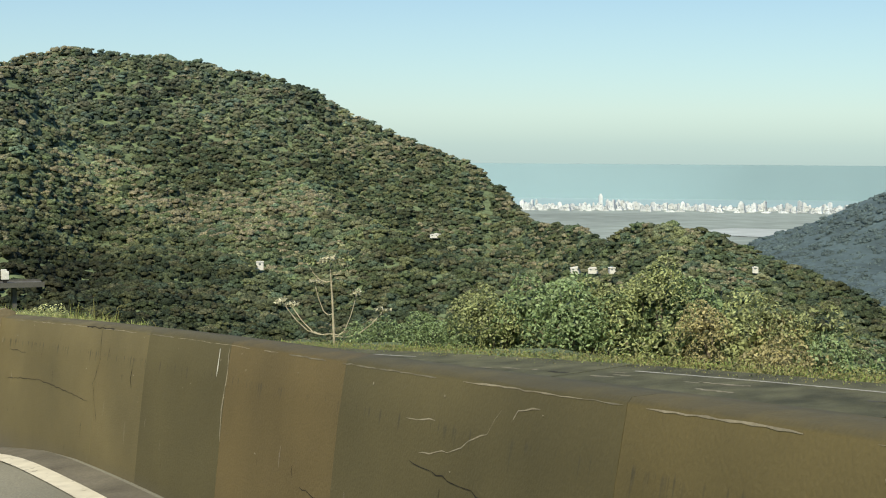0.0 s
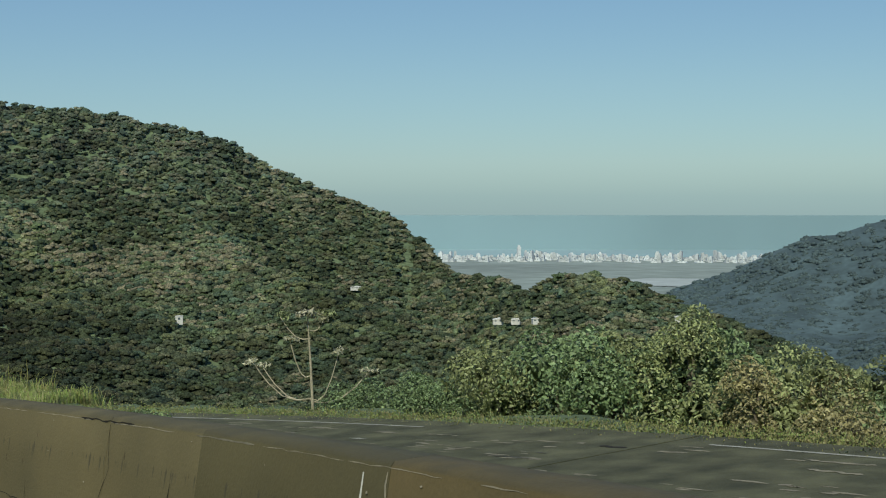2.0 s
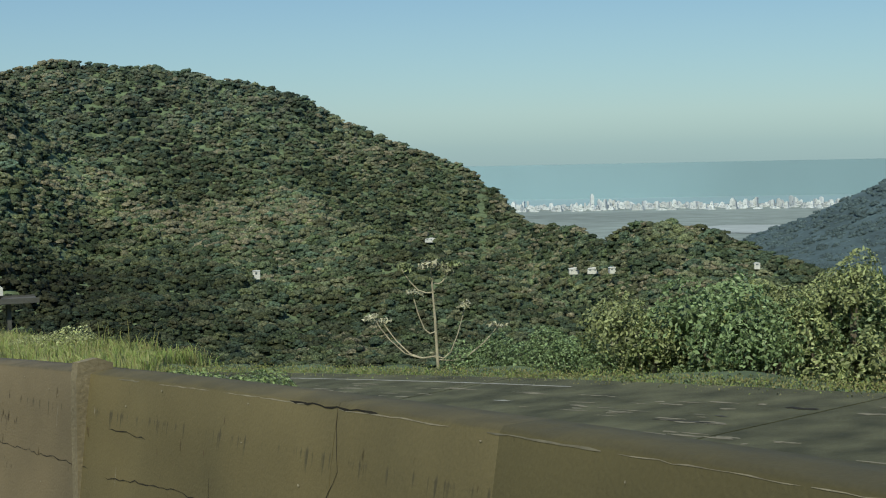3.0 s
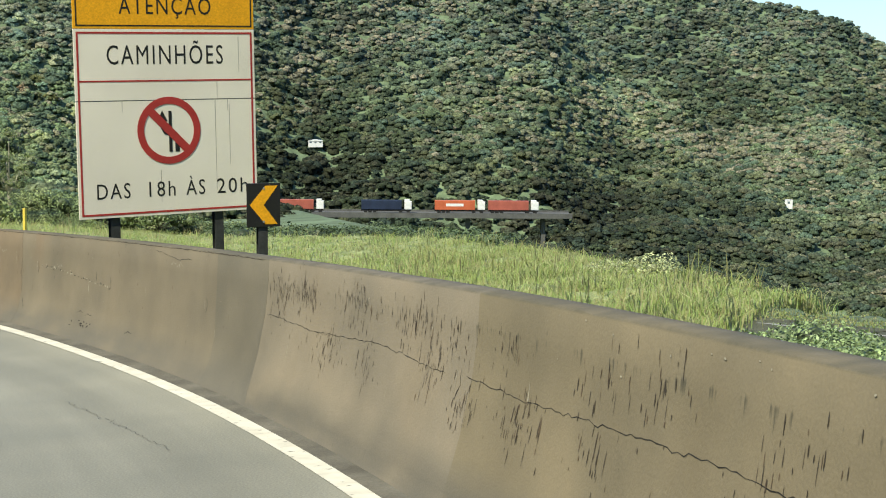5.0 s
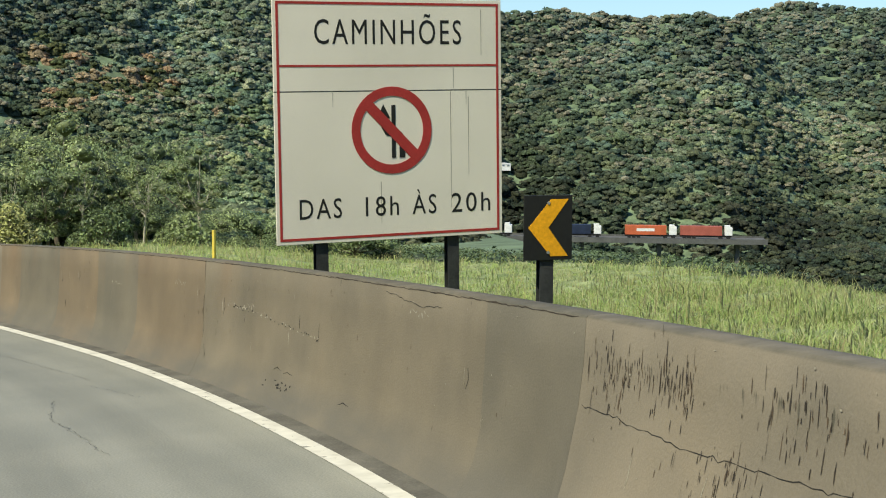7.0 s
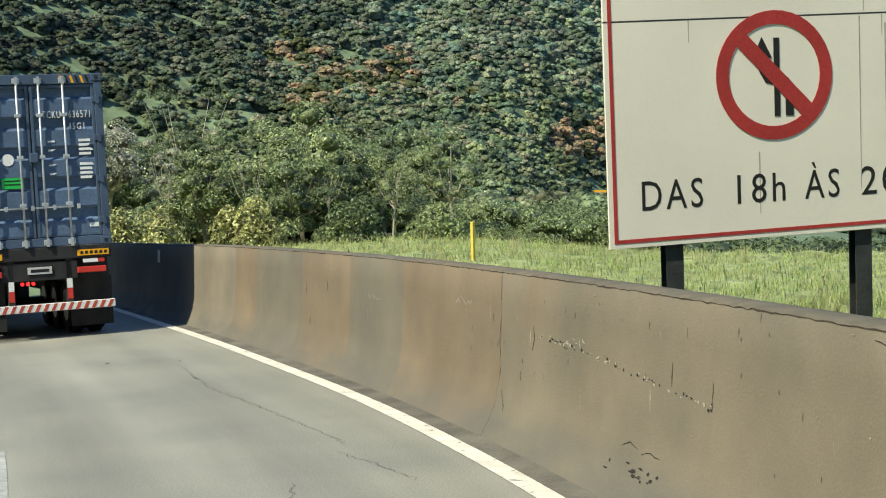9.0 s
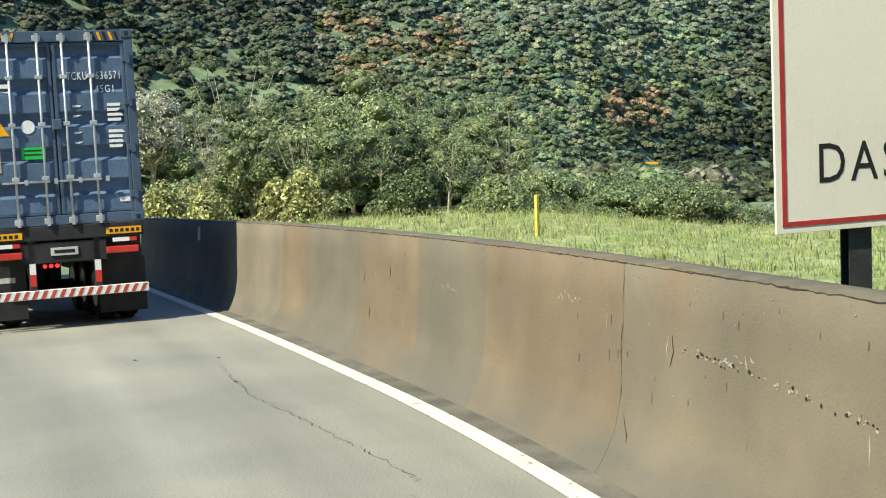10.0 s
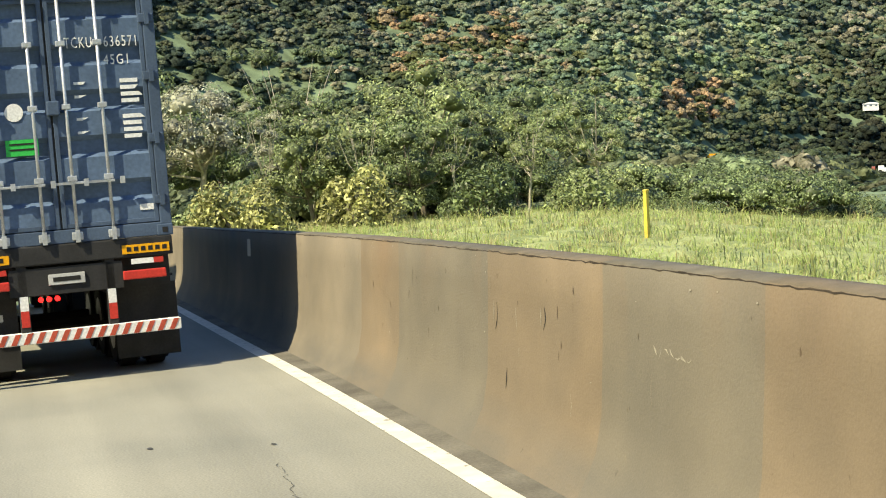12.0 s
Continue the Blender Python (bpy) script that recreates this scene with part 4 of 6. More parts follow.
    quads = np.stack([pos - t1, pos - t2, pos + t1, pos + t2], 2).reshape(-1, 3)
    lit = np.repeat((tone[rows_, pick] * (0.85 + 0.5 * g.random((n, leaves, 1)))).reshape(-1, 3), 4, axis=0)
    index = np.concatenate([tri, len(verts) + np.arange(len(quads))])
    start = np.concatenate([start, len(tri) + np.arange(0, len(quads), 4)])
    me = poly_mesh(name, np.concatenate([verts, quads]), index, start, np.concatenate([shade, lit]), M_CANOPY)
    return tagged(new(name, me), label, "forest", kind="stuff")


def meadow_free(x, y, az, r):
    s_, u_ = station(x, y)
    return r > 320 or az < 29 or u_ > meadow_edge(s_) + 1.8 or (az > 46 and u_ > 8 and r > 72)


rng = random.Random(4)
woods = {"near": [], "middle": [], "far": []}
az = -17.0
r = 0.0
for band in range(400):
    r = 100.0 if band == 0 else r + 0.62 * (3.3 + 0.0035 * r)
    if r > 1180:
        break
    wide = 3.3 + 0.0035 * r
    az = -17.0 + rng.random()
    while az < 67:
        az += math.degrees(0.74 * wide / r) * rng.uniform(0.75, 1.25)
        rr = r + rng.uniform(-1.4, 1.4) * wide
        first = 0.3 * table(SPUR_REACH, az) * (1 - smooth(29, 33, az)) + 104 * smooth(29, 33, az)
        back, front = table(REACH, az), table(SPUR_REACH, az)
        if rr < first or rr > 1.03 * max(back if table(RIDGE, az) > table(SPUR, az) else 0, front):
            continue
        x, y = polar(az, rr)
        z = ground_z(x, y)
        size = 0.5 * wide * rng.choice((rng.uniform(0.6, 1.1), rng.uniform(0.9, 1.5)))
        el = math.degrees(math.atan2(z + 2 * size - OZ, rr))
        if el < (-8.3 if az < 10 else -7.7 if az < 31 else -6.9) or (rr > front + 60 and el < table(SPUR, az) - 0.3) or not meadow_free(x, y, az, rr):
            continue
        top = z + size * rng.uniform(0.0, 0.6)
        if hides(x, y, top + 0.7 * size, False):
            size, top = 0.55 * size, z - 0.1 * size          # only low growth where something shows behind
            if rr > 200:
                continue
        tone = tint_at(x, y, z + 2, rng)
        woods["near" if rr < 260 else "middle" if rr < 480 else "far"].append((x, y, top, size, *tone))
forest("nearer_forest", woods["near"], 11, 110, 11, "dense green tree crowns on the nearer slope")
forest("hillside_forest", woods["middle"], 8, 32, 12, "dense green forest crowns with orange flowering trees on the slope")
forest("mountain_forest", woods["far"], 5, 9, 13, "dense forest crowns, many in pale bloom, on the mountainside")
close = []
while len(close) < 420:
    az, r = rng.uniform(29, 66), 74 + 38 * rng.random()
    x, y = polar(az, r)
    s_, u_ = station(x, y)
    z = ground_z(x, y)
    if u_ < meadow_edge(s_) + 1.8 and not (az > 46 and u_ > 9 and r > 74):
        continue
    size = rng.uniform(1.2, 2.4)
    if z + size - OZ < r * math.tan(radians(-10)):
        z = OZ + r * math.tan(radians(-8.5)) - size * 1.2
    if hides(x, y, z + 1 + size * 1.5):
        continue
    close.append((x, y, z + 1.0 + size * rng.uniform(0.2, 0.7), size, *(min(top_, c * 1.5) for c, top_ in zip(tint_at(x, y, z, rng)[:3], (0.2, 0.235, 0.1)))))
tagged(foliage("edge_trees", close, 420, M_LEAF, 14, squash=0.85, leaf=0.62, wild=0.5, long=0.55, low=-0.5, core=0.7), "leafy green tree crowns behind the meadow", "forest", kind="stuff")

# the ridge closing the valley's mouth, its distance haze put into blue colours
FAR_RIDGE = [(-60, 2.5), (-40, 1.2), (-26, 0.2), (-20, -0.5), (-15.5, -0.85), (-13.7, -0.8), (-12.7, -1.1), (-11.8, -1.45), (-11.1, -1.38), (-9.4, -2.15), (-8, -2.8), (-6, -3.45), (-4.5, -4.3), (-2, -6.5)]
verts, faces = [], []
fa, fr = steps(-60, -2, 0.5), steps(1150, 2500, 75)


def far_z(az, r):
    top = table(FAR_RIDGE, az)
    t = (r - 1150) / 750
    e = -8.7 + (top + 8.7) * min(1.0, t) - 0.004 * max(0.0, r - 1900)
    x, y = polar(az, r)
    return OZ + r * math.tan(radians(e)) + 38 * noise.noise(Vector((x / 260, y / 260, 2))) * smooth(1150, 1350, r) * (1 - smooth(1600, 1880, r))


for a in fa:
    for r in fr:
        verts.append((*polar(a, r), far_z(a, r)))
for i in range(len(fa) - 1):
    for j in range(len(fr) - 1):
        a = i * len(fr) + j
        faces.append((a, a + 1, a + len(fr) + 1, a + len(fr)))
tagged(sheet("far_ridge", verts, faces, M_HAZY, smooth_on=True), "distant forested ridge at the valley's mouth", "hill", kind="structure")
ridge_crowns = []
for i in range(6000):
    az, r = rng.uniform(-24.5, -2.4), math.sqrt(rng.uniform(1160 ** 2, 1950 ** 2))
    x, y = polar(az, r)
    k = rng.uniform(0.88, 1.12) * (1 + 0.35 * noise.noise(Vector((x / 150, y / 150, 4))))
    # crowns tinted blue as well, for the same haze
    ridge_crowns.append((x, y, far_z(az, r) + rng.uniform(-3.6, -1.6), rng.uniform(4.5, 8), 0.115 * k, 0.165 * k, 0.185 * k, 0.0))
forest("far_ridge_forest", ridge_crowns, 4, 1, 17, "haze-tinted forest crowns on the distant ridge")


# ---- truck warning sign ----
S_BL, S_BR = Vector((-7.06, 5.76, 1.0)), Vector((-5.51, 8.24, 1.02))
ang = math.atan2(S_BR.y - S_BL.y, S_BR.x - S_BL.x)
W = 1.475


def road_sign():
    e = empty("road_sign", Matrix.Translation((S_BL + S_BR) / 2) @ Matrix.Rotation(ang, 4, "Z") @ Matrix.Translation((-0.045, 0, 0)) @ Matrix.Rotation(radians(-1.1), 4, "Y"), "tall cream and amber truck warning sign on two dark posts", "road sign")
    part("lower_panel", boxed(-W, W, -0.012, 0.012, 0.0, 1.775, bevel=0.002), M_CREAM, e)
    part("upper_panel", boxed(-W, W, -0.012, 0.012, 1.783, 2.86, bevel=0.004), M_CREAM, e)
    part("header_panel", boxed(-W, W, -0.012, 0.012, 2.865, 3.55, bevel=0.004), M_AMBER, e, "amber header panel")
    y0, y1 = -0.0155, -0.012
    b = bmesh.new()
    for x0, x1, z0, z1 in ((-W + 0.04, W - 0.04, 0.04, 0.07), (-W + 0.04, -W + 0.07, 0.07, 2.79), (W - 0.07, W - 0.04, 0.07, 2.79), (-W + 0.04, W - 0.04, 2.79, 2.82)):
        box(b, x0, x1, y0, y1, z0, z1)
    part("border", b, M_RED, e, "dark red border line")
    part("seam", boxed(-W, W, -0.0128, -0.0118, 1.773, 1.785), M_STEEL, e, "dark seam between the two panels")
    part("rule", boxed(-W + 0.07, W - 0.07, y0, y1, 2.065, 2.09), M_RED, e, "dark red dividing line")
    b = bmesh.new()
    for x0, x1, z0, z1 in ((-W + 0.04, W - 0.04, 2.905, 2.925), (-W + 0.04, -W + 0.06, 2.925, 3.49), (W - 0.06, W - 0.04, 2.925, 3.49), (-W + 0.04, W - 0.04, 3.49, 3.51)):
        box(b, x0, x1, y0, y1, z0, z1)
    part("header_border", b, M_BLACK, e, "thin black border line")
    lettering("header_text", "ATENÇÃO", 0.37, 0.0, -0.012, 3.09, M_BLACK, e, 1.5, bold=0.0)
    lettering("title_text", "CAMINHÕES", 0.42, -0.02, -0.012, 2.33, M_BLACK, e, 1.9, bold=0.0)
    for txt, x, w in (("DAS", -0.93, 0.53), ("18h", -0.16, 0.43), ("ÀS", 0.42, 0.32), ("20h", 1.05, 0.53)):
        lettering("hours_text", txt, 0.34, x, -0.012, 0.29, M_BLACK, e, w, bold=0.0)
    part("ban_ring", ring(bmesh.new(), 0.0, 1.31, 0.41, 0.52, y0 - 0.003, y1), M_RED, e, "red prohibition ring")
    b = bmesh.new()
    c, d, t = 0.0, 0.35, 0.045
    slab(b, [(c - d - t, 1.31 + d - t), (c - d + t, 1.31 + d + t), (c + d + t, 1.31 - d + t), (c + d - t, 1.31 - d - t)], y0 - 0.0045, y0 - 0.001)
    part("ban_bar", b, M_RED, e, "red diagonal bar")
    b = bmesh.new()
    box(b, -0.005, 0.045, y0 - 0.001, y1, 0.98, 1.61)
    slab(b, [(x - 0.08, z - 0.05) for x, z in [(0.175, 1.03), (0.245, 1.03), (0.245, 1.28), (0.20, 1.34), (0.05, 1.37), (0.0, 1.42), (0.0, 1.52), (-0.055, 1.52), (-0.055, 1.39), (0.0, 1.3), (0.13, 1.27), (0.175, 1.22)]], y0 - 0.001, y1)
    slab(b, [(x - 0.08, z - 0.05) for x, z in [(-0.11, 1.5), (0.06, 1.5), (-0.03, 1.67)]], y0 - 0.001, y1)
    part("overtaking_arrow", b, M_BLACK, e, "black overtaking arrows")
    for x, z0, z1 in ((0.78, 0.35, 1.76), (0.99, 1.6, 1.77), (-0.15, 0.2, 0.7), (0.82, 1.8, 2.05), (1.2, 2.2, 2.75), (-0.75, 1.6, 1.77), (1.02, 0.75, 1.7)):
        part("rust_run", slab(bmesh.new(), [(x - 0.005, z1), (x + 0.005, z1), (x + 0.003, z0), (x - 0.002, z0)], -0.0135, -0.0121), M_GRIME, e, "dirty run-off streak")
    for x in (-0.9, 0.82):
        b = bmesh.new()
        for y in (0.03, 0.13):
            box(b, x - 0.075, x + 0.075, y, y + 0.012, -2.35, 3.4)
        box(b, x - 0.006, x + 0.006, 0.042, 0.13, -2.35, 3.4)
        part("post", b, M_STEEL, e, "dark steel I-section post")
        part("cross_bracket", boxed(-W + 0.2, W - 0.2, 0.012, 0.03, 0.5 if x < 0 else 2.5, 0.56 if x < 0 else 2.56), M_GALV, e, "galvanised cross bracket")
    return e


road_sign()

# ---- curve marker ----
chev = empty("chevron_sign", Matrix.Translation((-1.58, 2.2, 1.47)) @ Matrix.Rotation(ang - 0.12, 4, "Z"), "black curve marker with an amber chevron on a dark post", "road sign")
part("panel", boxed(-0.2, 0.2, -0.008, 0.008, 0, 0.5, bevel=0.004), M_BLACK, chev)
part("chevron", slab(bmesh.new(), [(-0.165, 0.25), (0.02, 0.47), (0.165, 0.47), (0.0, 0.25), (0.165, 0.03), (0.02, 0.03)], -0.0115, -0.008), M_AMBER, chev, "amber chevron pointing with the bend")
for z in (0.06, 0.44):
    part("bolt", rod(bmesh.new(), (0, -0.017, z), (0, -0.008, z), 0.012), M_GALV, chev)
b = bmesh.new()
for y in (0.012, 0.085):
    box(b, -0.055, 0.055, y, y + 0.01, -1.6, 0.42)
box(b, -0.005, 0.005, 0.022, 0.085, -1.6, 0.42)
part("post", b, M_STEEL, chev, "dark steel I-section post")

# ---- yellow marker post in the grass ----
px, py = -28.8, 29.25
mk = empty("marker_post", Matrix.Translation((px, py, ground_z(px, py))), "short yellow marker post standing in the grass", "marker post")
top = -1.68 - ground_z(px, py)
part("post", boxed(-0.05, 0.05, -0.05, 0.05, -0.3, top, bevel=0.012), M_YELLOW, mk)
part("cap", boxed(-0.055, 0.055, -0.055, 0.055, top, top + 0.05, bevel=0.015), M_YELLOW, mk)


# ---- old slab lane and the grass beyond the parapet ----
lane = tagged(new("old_carriageway"), "dark weathered concrete lane beyond the parapet, cracked and stained", "pavement", kind="structure")


def shelf_at(s, u, h=0.0):
    x, y = flat(s, u)
    return Vector((x, y, ground_z(x, y) + h))


cuts_s, cuts_u = [-40, -33.5, -27, -20.4, -14.3, -8.4, -2.6, 3.0, 7.2], [0.3, 3.7, 7.2, 10.9]
for i in range(len(cuts_s) - 1):
    for j in range(len(cuts_u) - 1):
        s0, s1, u0, u1 = cuts_s[i] + 0.02, cuts_s[i + 1] - 0.02, cuts_u[j] + 0.02, cuts_u[j + 1] - 0.02
        k = 4
        verts = [shelf_at(s0 + (s1 - s0) * a / k, u, 0.03) for a in range(k + 1) for u in (u0, u1)]
        verts += [v - Vector((0, 0, 0.2)) for v in verts]
        n = 2 * (k + 1)
        faces = [(2 * a, 2 * a + 1, 2 * a + 3, 2 * a + 2) for a in range(k)]
        faces += [(2 * a, 2 * a + 2, n + 2 * a + 2, n + 2 * a) for a in range(k)] + [(2 * a + 3, 2 * a + 1, n + 2 * a + 1, n + 2 * a + 3) for a in range(k)]
        faces += [(0, n, n + 1, 1), (n - 2, n - 1, 2 * n - 1, 2 * n - 2)]
        sheet("slab", verts, faces, M_SLAB, lane)
for a, b in ((-30, -22), (-21, -9), (-4.2, 1.6), (2.6, 5.0)):
    st = steps(a, b, 0.5)
    verts = [shelf_at(s, u, 0.036) for s in st for u in (10.2, 10.27)]
    sheet("old_edge_line", verts, [(2 * i, 2 * i + 1, 2 * i + 3, 2 * i + 2) for i in range(len(st) - 1)], M_FAINT, lane, "faded white edge line")
g = random.Random(15)
worn = []
for c in range(150):
    s0, u0 = g.uniform(-34, 4), g.uniform(2.0, 9.8)
    for k in range(g.randint(3, 9)):
        worn.append((s0 + g.gauss(0, 0.7), u0 + g.gauss(0, 0.12), g.uniform(0.03, 0.32), g.uniform(0.015, 0.06)))
flecks("worn_mark", worn, lambda a, b: shelf_at(a, b, 0.034), M_WORN, lane, 8, "pale worn streaks on the old slabs")
for i in range(40):
    s, u = g.uniform(-20, 5), g.choice([g.uniform(1.5, 9.8), g.uniform(6, 9.8)])
    ln = g.uniform(0.15, 0.9)
    wander("stain", [(s, u), (s + ln, u + g.uniform(-0.06, 0.06))], g.uniform(0.05, 0.16), g.choice([M_FAINT, M_WORN, M_CRACK, M_PATCH]), 300 + i, lane, place_at=lambda a, b: shelf_at(a, b, 0.035), rough=0.015)


def grass(name, tufts, seed, label, blades=7):
    """Tufts (x, y, z, height, r, g, b) of bent tapering blades in one mesh."""
    r = np.random.default_rng(seed)
    t = np.array(tufts, dtype=float)
    n = len(t)
    ang_ = r.random((n, blades)) * 2 * np.pi
    lean = 0.15 + 0.95 * r.random((n, blades)) ** 1.2
    h = t[:, None, 3] * (0.55 + 0.6 * r.random((n, blades)))
    foot = t[:, None, :3] + np.stack([r.normal(0, 0.22, (n, blades)), r.normal(0, 0.22, (n, blades)), np.zeros((n, blades))], 2)
    dirn = np.stack([np.cos(ang_), np.sin(ang_), np.zeros_like(ang_)], 2)
    side = np.stack([-np.sin(ang_), np.cos(ang_), np.zeros_like(ang_)], 2) * (0.005 + 0.007 * r.random((n, blades, 1)))
    up = np.array([0, 0, 1.0])
    mid = foot + up * (h * 0.6)[..., None] + dirn * (h * lean * 0.28)[..., None]
    tip = foot + up * (h * (1 - 0.25 * lean))[..., None] + dirn * (h * lean)[..., None]
    quad = np.stack([foot - side, foot + side, mid + side, tip, mid - side], axis=2).reshape(-1, 3)
    m = n * blades
    me = bpy.data.meshes.new(name)
    me.vertices.add(5 * m)
    me.vertices.foreach_set("co", quad.ravel())
    first_ = 5 * np.arange(m)[:, None]
    me.loops.add(7 * m)
    me.loops.foreach_set("vertex_index", (first_ + np.array([0, 1, 2, 4, 4, 2, 3])).ravel())
    me.polygons.add(2 * m)
    me.polygons.foreach_set("loop_start", (7 * np.arange(m)[:, None] + np.array([0, 4])).ravel())
    me.update(calc_edges=True)
    col = np.ones((n, blades, 5, 4))
    col[..., :3] = t[:, None, None, 4:7] * (0.8 + 0.4 * r.random((n, blades, 1, 1)))
    at_ = me.color_attributes.new("tint", "FLOAT_COLOR", "POINT")
    at_.data.foreach_set("color", col.reshape(-1))
    me.materials.append(M_GRASS)
    return tagged(new(name, me), label, "grass", kind="stuff")


SWARD = [(0.37, 0.46, 0.14), (0.43, 0.49, 0.19), (0.29, 0.4, 0.12), (0.5, 0.5, 0.25)]
DRY = [(0.36, 0.35, 0.14), (0.28, 0.31, 0.1), (0.4, 0.36, 0.17)]
tufts = []
while len(tufts) < 38000:
    s = g.choice([g.uniform(-1.5, 62), g.uniform(-1.5, 24)])
    u = 1.1 + (grass_edge(s) - 0.6) * g.random() ** 1.15
    if s < 6.4 and not (u < (s + 1.5) * 1.5 and s > -1):
        continue
    x, y = flat(s, u)
    tall = (0.2 + 0.13 * noise.noise(Vector((x / 1.6, y / 1.6, 1)))) * g.uniform(0.7, 1.3) + 0.06 * smooth(2, 14, s)
    if noise.noise(Vector((x / 0.8, y / 0.8, 6))) > 0.28:
        tall *= 1.7
    stalk = g.random() < 0.02
    tufts.append((x, y, ground_z(x, y) + 0.08, max(0.1, tall) * (2.0 if stalk else 1), *g.choice(DRY if stalk or g.random() < 0.2 else SWARD)))
# the matted sward under the blades, lumpy with tussocks
turf_s, turf_k = steps(6.6, 72, 0.2), 96
turf = np.array([shelf_at(s, 0.5 + (grass_edge(s) + 0.8) * k / turf_k, 0.0) for s in turf_s for k in range(turf_k + 1)])
lumps = np.clip(domes(turf[:, 0], turf[:, 1], 0.9, 61)[0], 0, 9) * 0.22 + np.clip(domes(turf[:, 0], turf[:, 1], 0.34, 62)[0], 0, 9) * 0.3
inner = np.tile(np.arange(turf_k + 1) > 5, len(turf_s))
rim = np.clip((np.repeat(turf_s, turf_k + 1) - 6.6) / 1.6, 0, 1) * np.clip((turf_k - np.tile(np.arange(turf_k + 1), len(turf_s))) / 6, 0, 1)      # sinks into the soil at its ends
turf[:, 2] += (0.05 + lumps * np.where(inner, 1.0, 0.3)) * rim - 0.12 * (1 - rim)
n_ = turf_k + 1
tagged(sheet("verge", turf, [(n_ * i + k, n_ * i + k + 1, n_ * i + k + n_ + 1, n_ * i + k + n_) for i in range(len(turf_s) - 1) for k in range(turf_k)], M_TURF, smooth_on=True), "matted green sward on the verge", "verge", kind="structure")
grass("meadow_grass", tufts, 5, "tall bright green grass on the verge", 9)
strip = []
while len(strip) < 6000:
    s, u = g.uniform(-26, 7), g.gauss(11.3, 0.3)
    if not 10.75 < u < 12.2:
        continue
    x, y = flat(s, u)
    strip.append((x, y, ground_z(x, y), g.uniform(0.015, 0.045), *g.choice(DRY + DRY + SWARD)))
grass("verge_grass", strip, 6, "short yellowish grass along the old lane's edge", 6)

# scrub on the shelf past the grass, and a broad-leaved creeper spreading over the old slabs
scrub = []
while len(scrub) < 700:
    az, r = g.uniform(23, 47), 42 + 80 * g.random() ** 1.3
    x, y = polar(az, r)
    s, u = station(x, y)
    size = g.uniform(0.5, 1.0)
    z = ground_z(x, y)
    if u < grass_edge(s) - 0.3 or math.degrees(math.atan2(z + 0.75 * size - OZ, r)) > -5.3:
        continue
    k = g.uniform(0.7, 1.3)
    scrub.append((x, y, z + 0.15 * size, size, 0.1 * k, 0.14 * k, 0.062 * k))
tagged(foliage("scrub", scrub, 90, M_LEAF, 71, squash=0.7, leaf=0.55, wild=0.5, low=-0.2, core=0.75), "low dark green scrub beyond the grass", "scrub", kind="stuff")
mats_ = []
while len(mats_) < 420:
    s, u = g.uniform(-6.5, 3.5), g.uniform(0.7, 9.5)
    if u > 1.2 + 1.25 * (s + 6.5) or u > 9.5 or noise.noise(Vector((s * 0.9, u * 0.9, 3))) < -0.25 + 0.25 * smooth(-3, -6.5, s):
        continue
    x, y = flat(s, u)
    k = g.uniform(0.75, 1.2)
    mats_.append((x, y, ground_z(x, y) + 0.03, g.uniform(0.22, 0.5), 0.25 * k, 0.33 * k, 0.14 * k))
tagged(foliage("creeper", mats_, 170, M_BUSH, 72, squash=0.6, leaf=0.5, wild=0.45, low=0.0, core=0.8), "bright green broad-leaved creeper spreading over the slabs", "creeper", kind="stuff")

# ---- shrubs and trees ----
def twigs(bm, base, tips, r0):
    for t in tips:
        mid = base.lerp(t, 0.5) + Vector((0, 0, 0.08 * (t - base).length))
        rod(bm, base, mid, r0, r0 * 0.7, 5)
        rod(bm, mid, t, r0 * 0.7, r0 * 0.3, 5)
    return bm


def shrub(x, y, z, rad, high, col, leaves, seed, label, name="shrub", category="shrub", leaf=1.0, root=0.4):
    r = random.Random(seed)
    e = empty(name, Matrix.Translation((x, y, z)), label, category)
    crowns, tips = [], []
    for i in range(9):
        a, d = r.uniform(0, math.tau), rad * math.sqrt(r.random()) * 0.75
        size = rad * r.uniform(0.36, 0.6)
        top = high * r.uniform(0.5, 0.98) * (1 - 0.3 * (d / rad) ** 2)
        k = r.uniform(0.75, 1.25)
        crowns.append((d * math.cos(a), d * math.sin(a), top - size * 0.55, size, *(c * k for c in col)))
        tips.append(Vector((d * math.cos(a), d * math.sin(a), top - size * 0.5)))
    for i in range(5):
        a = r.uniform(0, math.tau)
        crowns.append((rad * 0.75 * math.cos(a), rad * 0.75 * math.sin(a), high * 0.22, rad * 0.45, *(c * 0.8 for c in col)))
    part("stem", twigs(bmesh.new(), Vector((0, 0, -root)), tips, 0.03 * high / 1.5), M_BARK, e)
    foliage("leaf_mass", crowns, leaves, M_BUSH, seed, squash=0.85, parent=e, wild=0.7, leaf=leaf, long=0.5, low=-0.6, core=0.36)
    return e


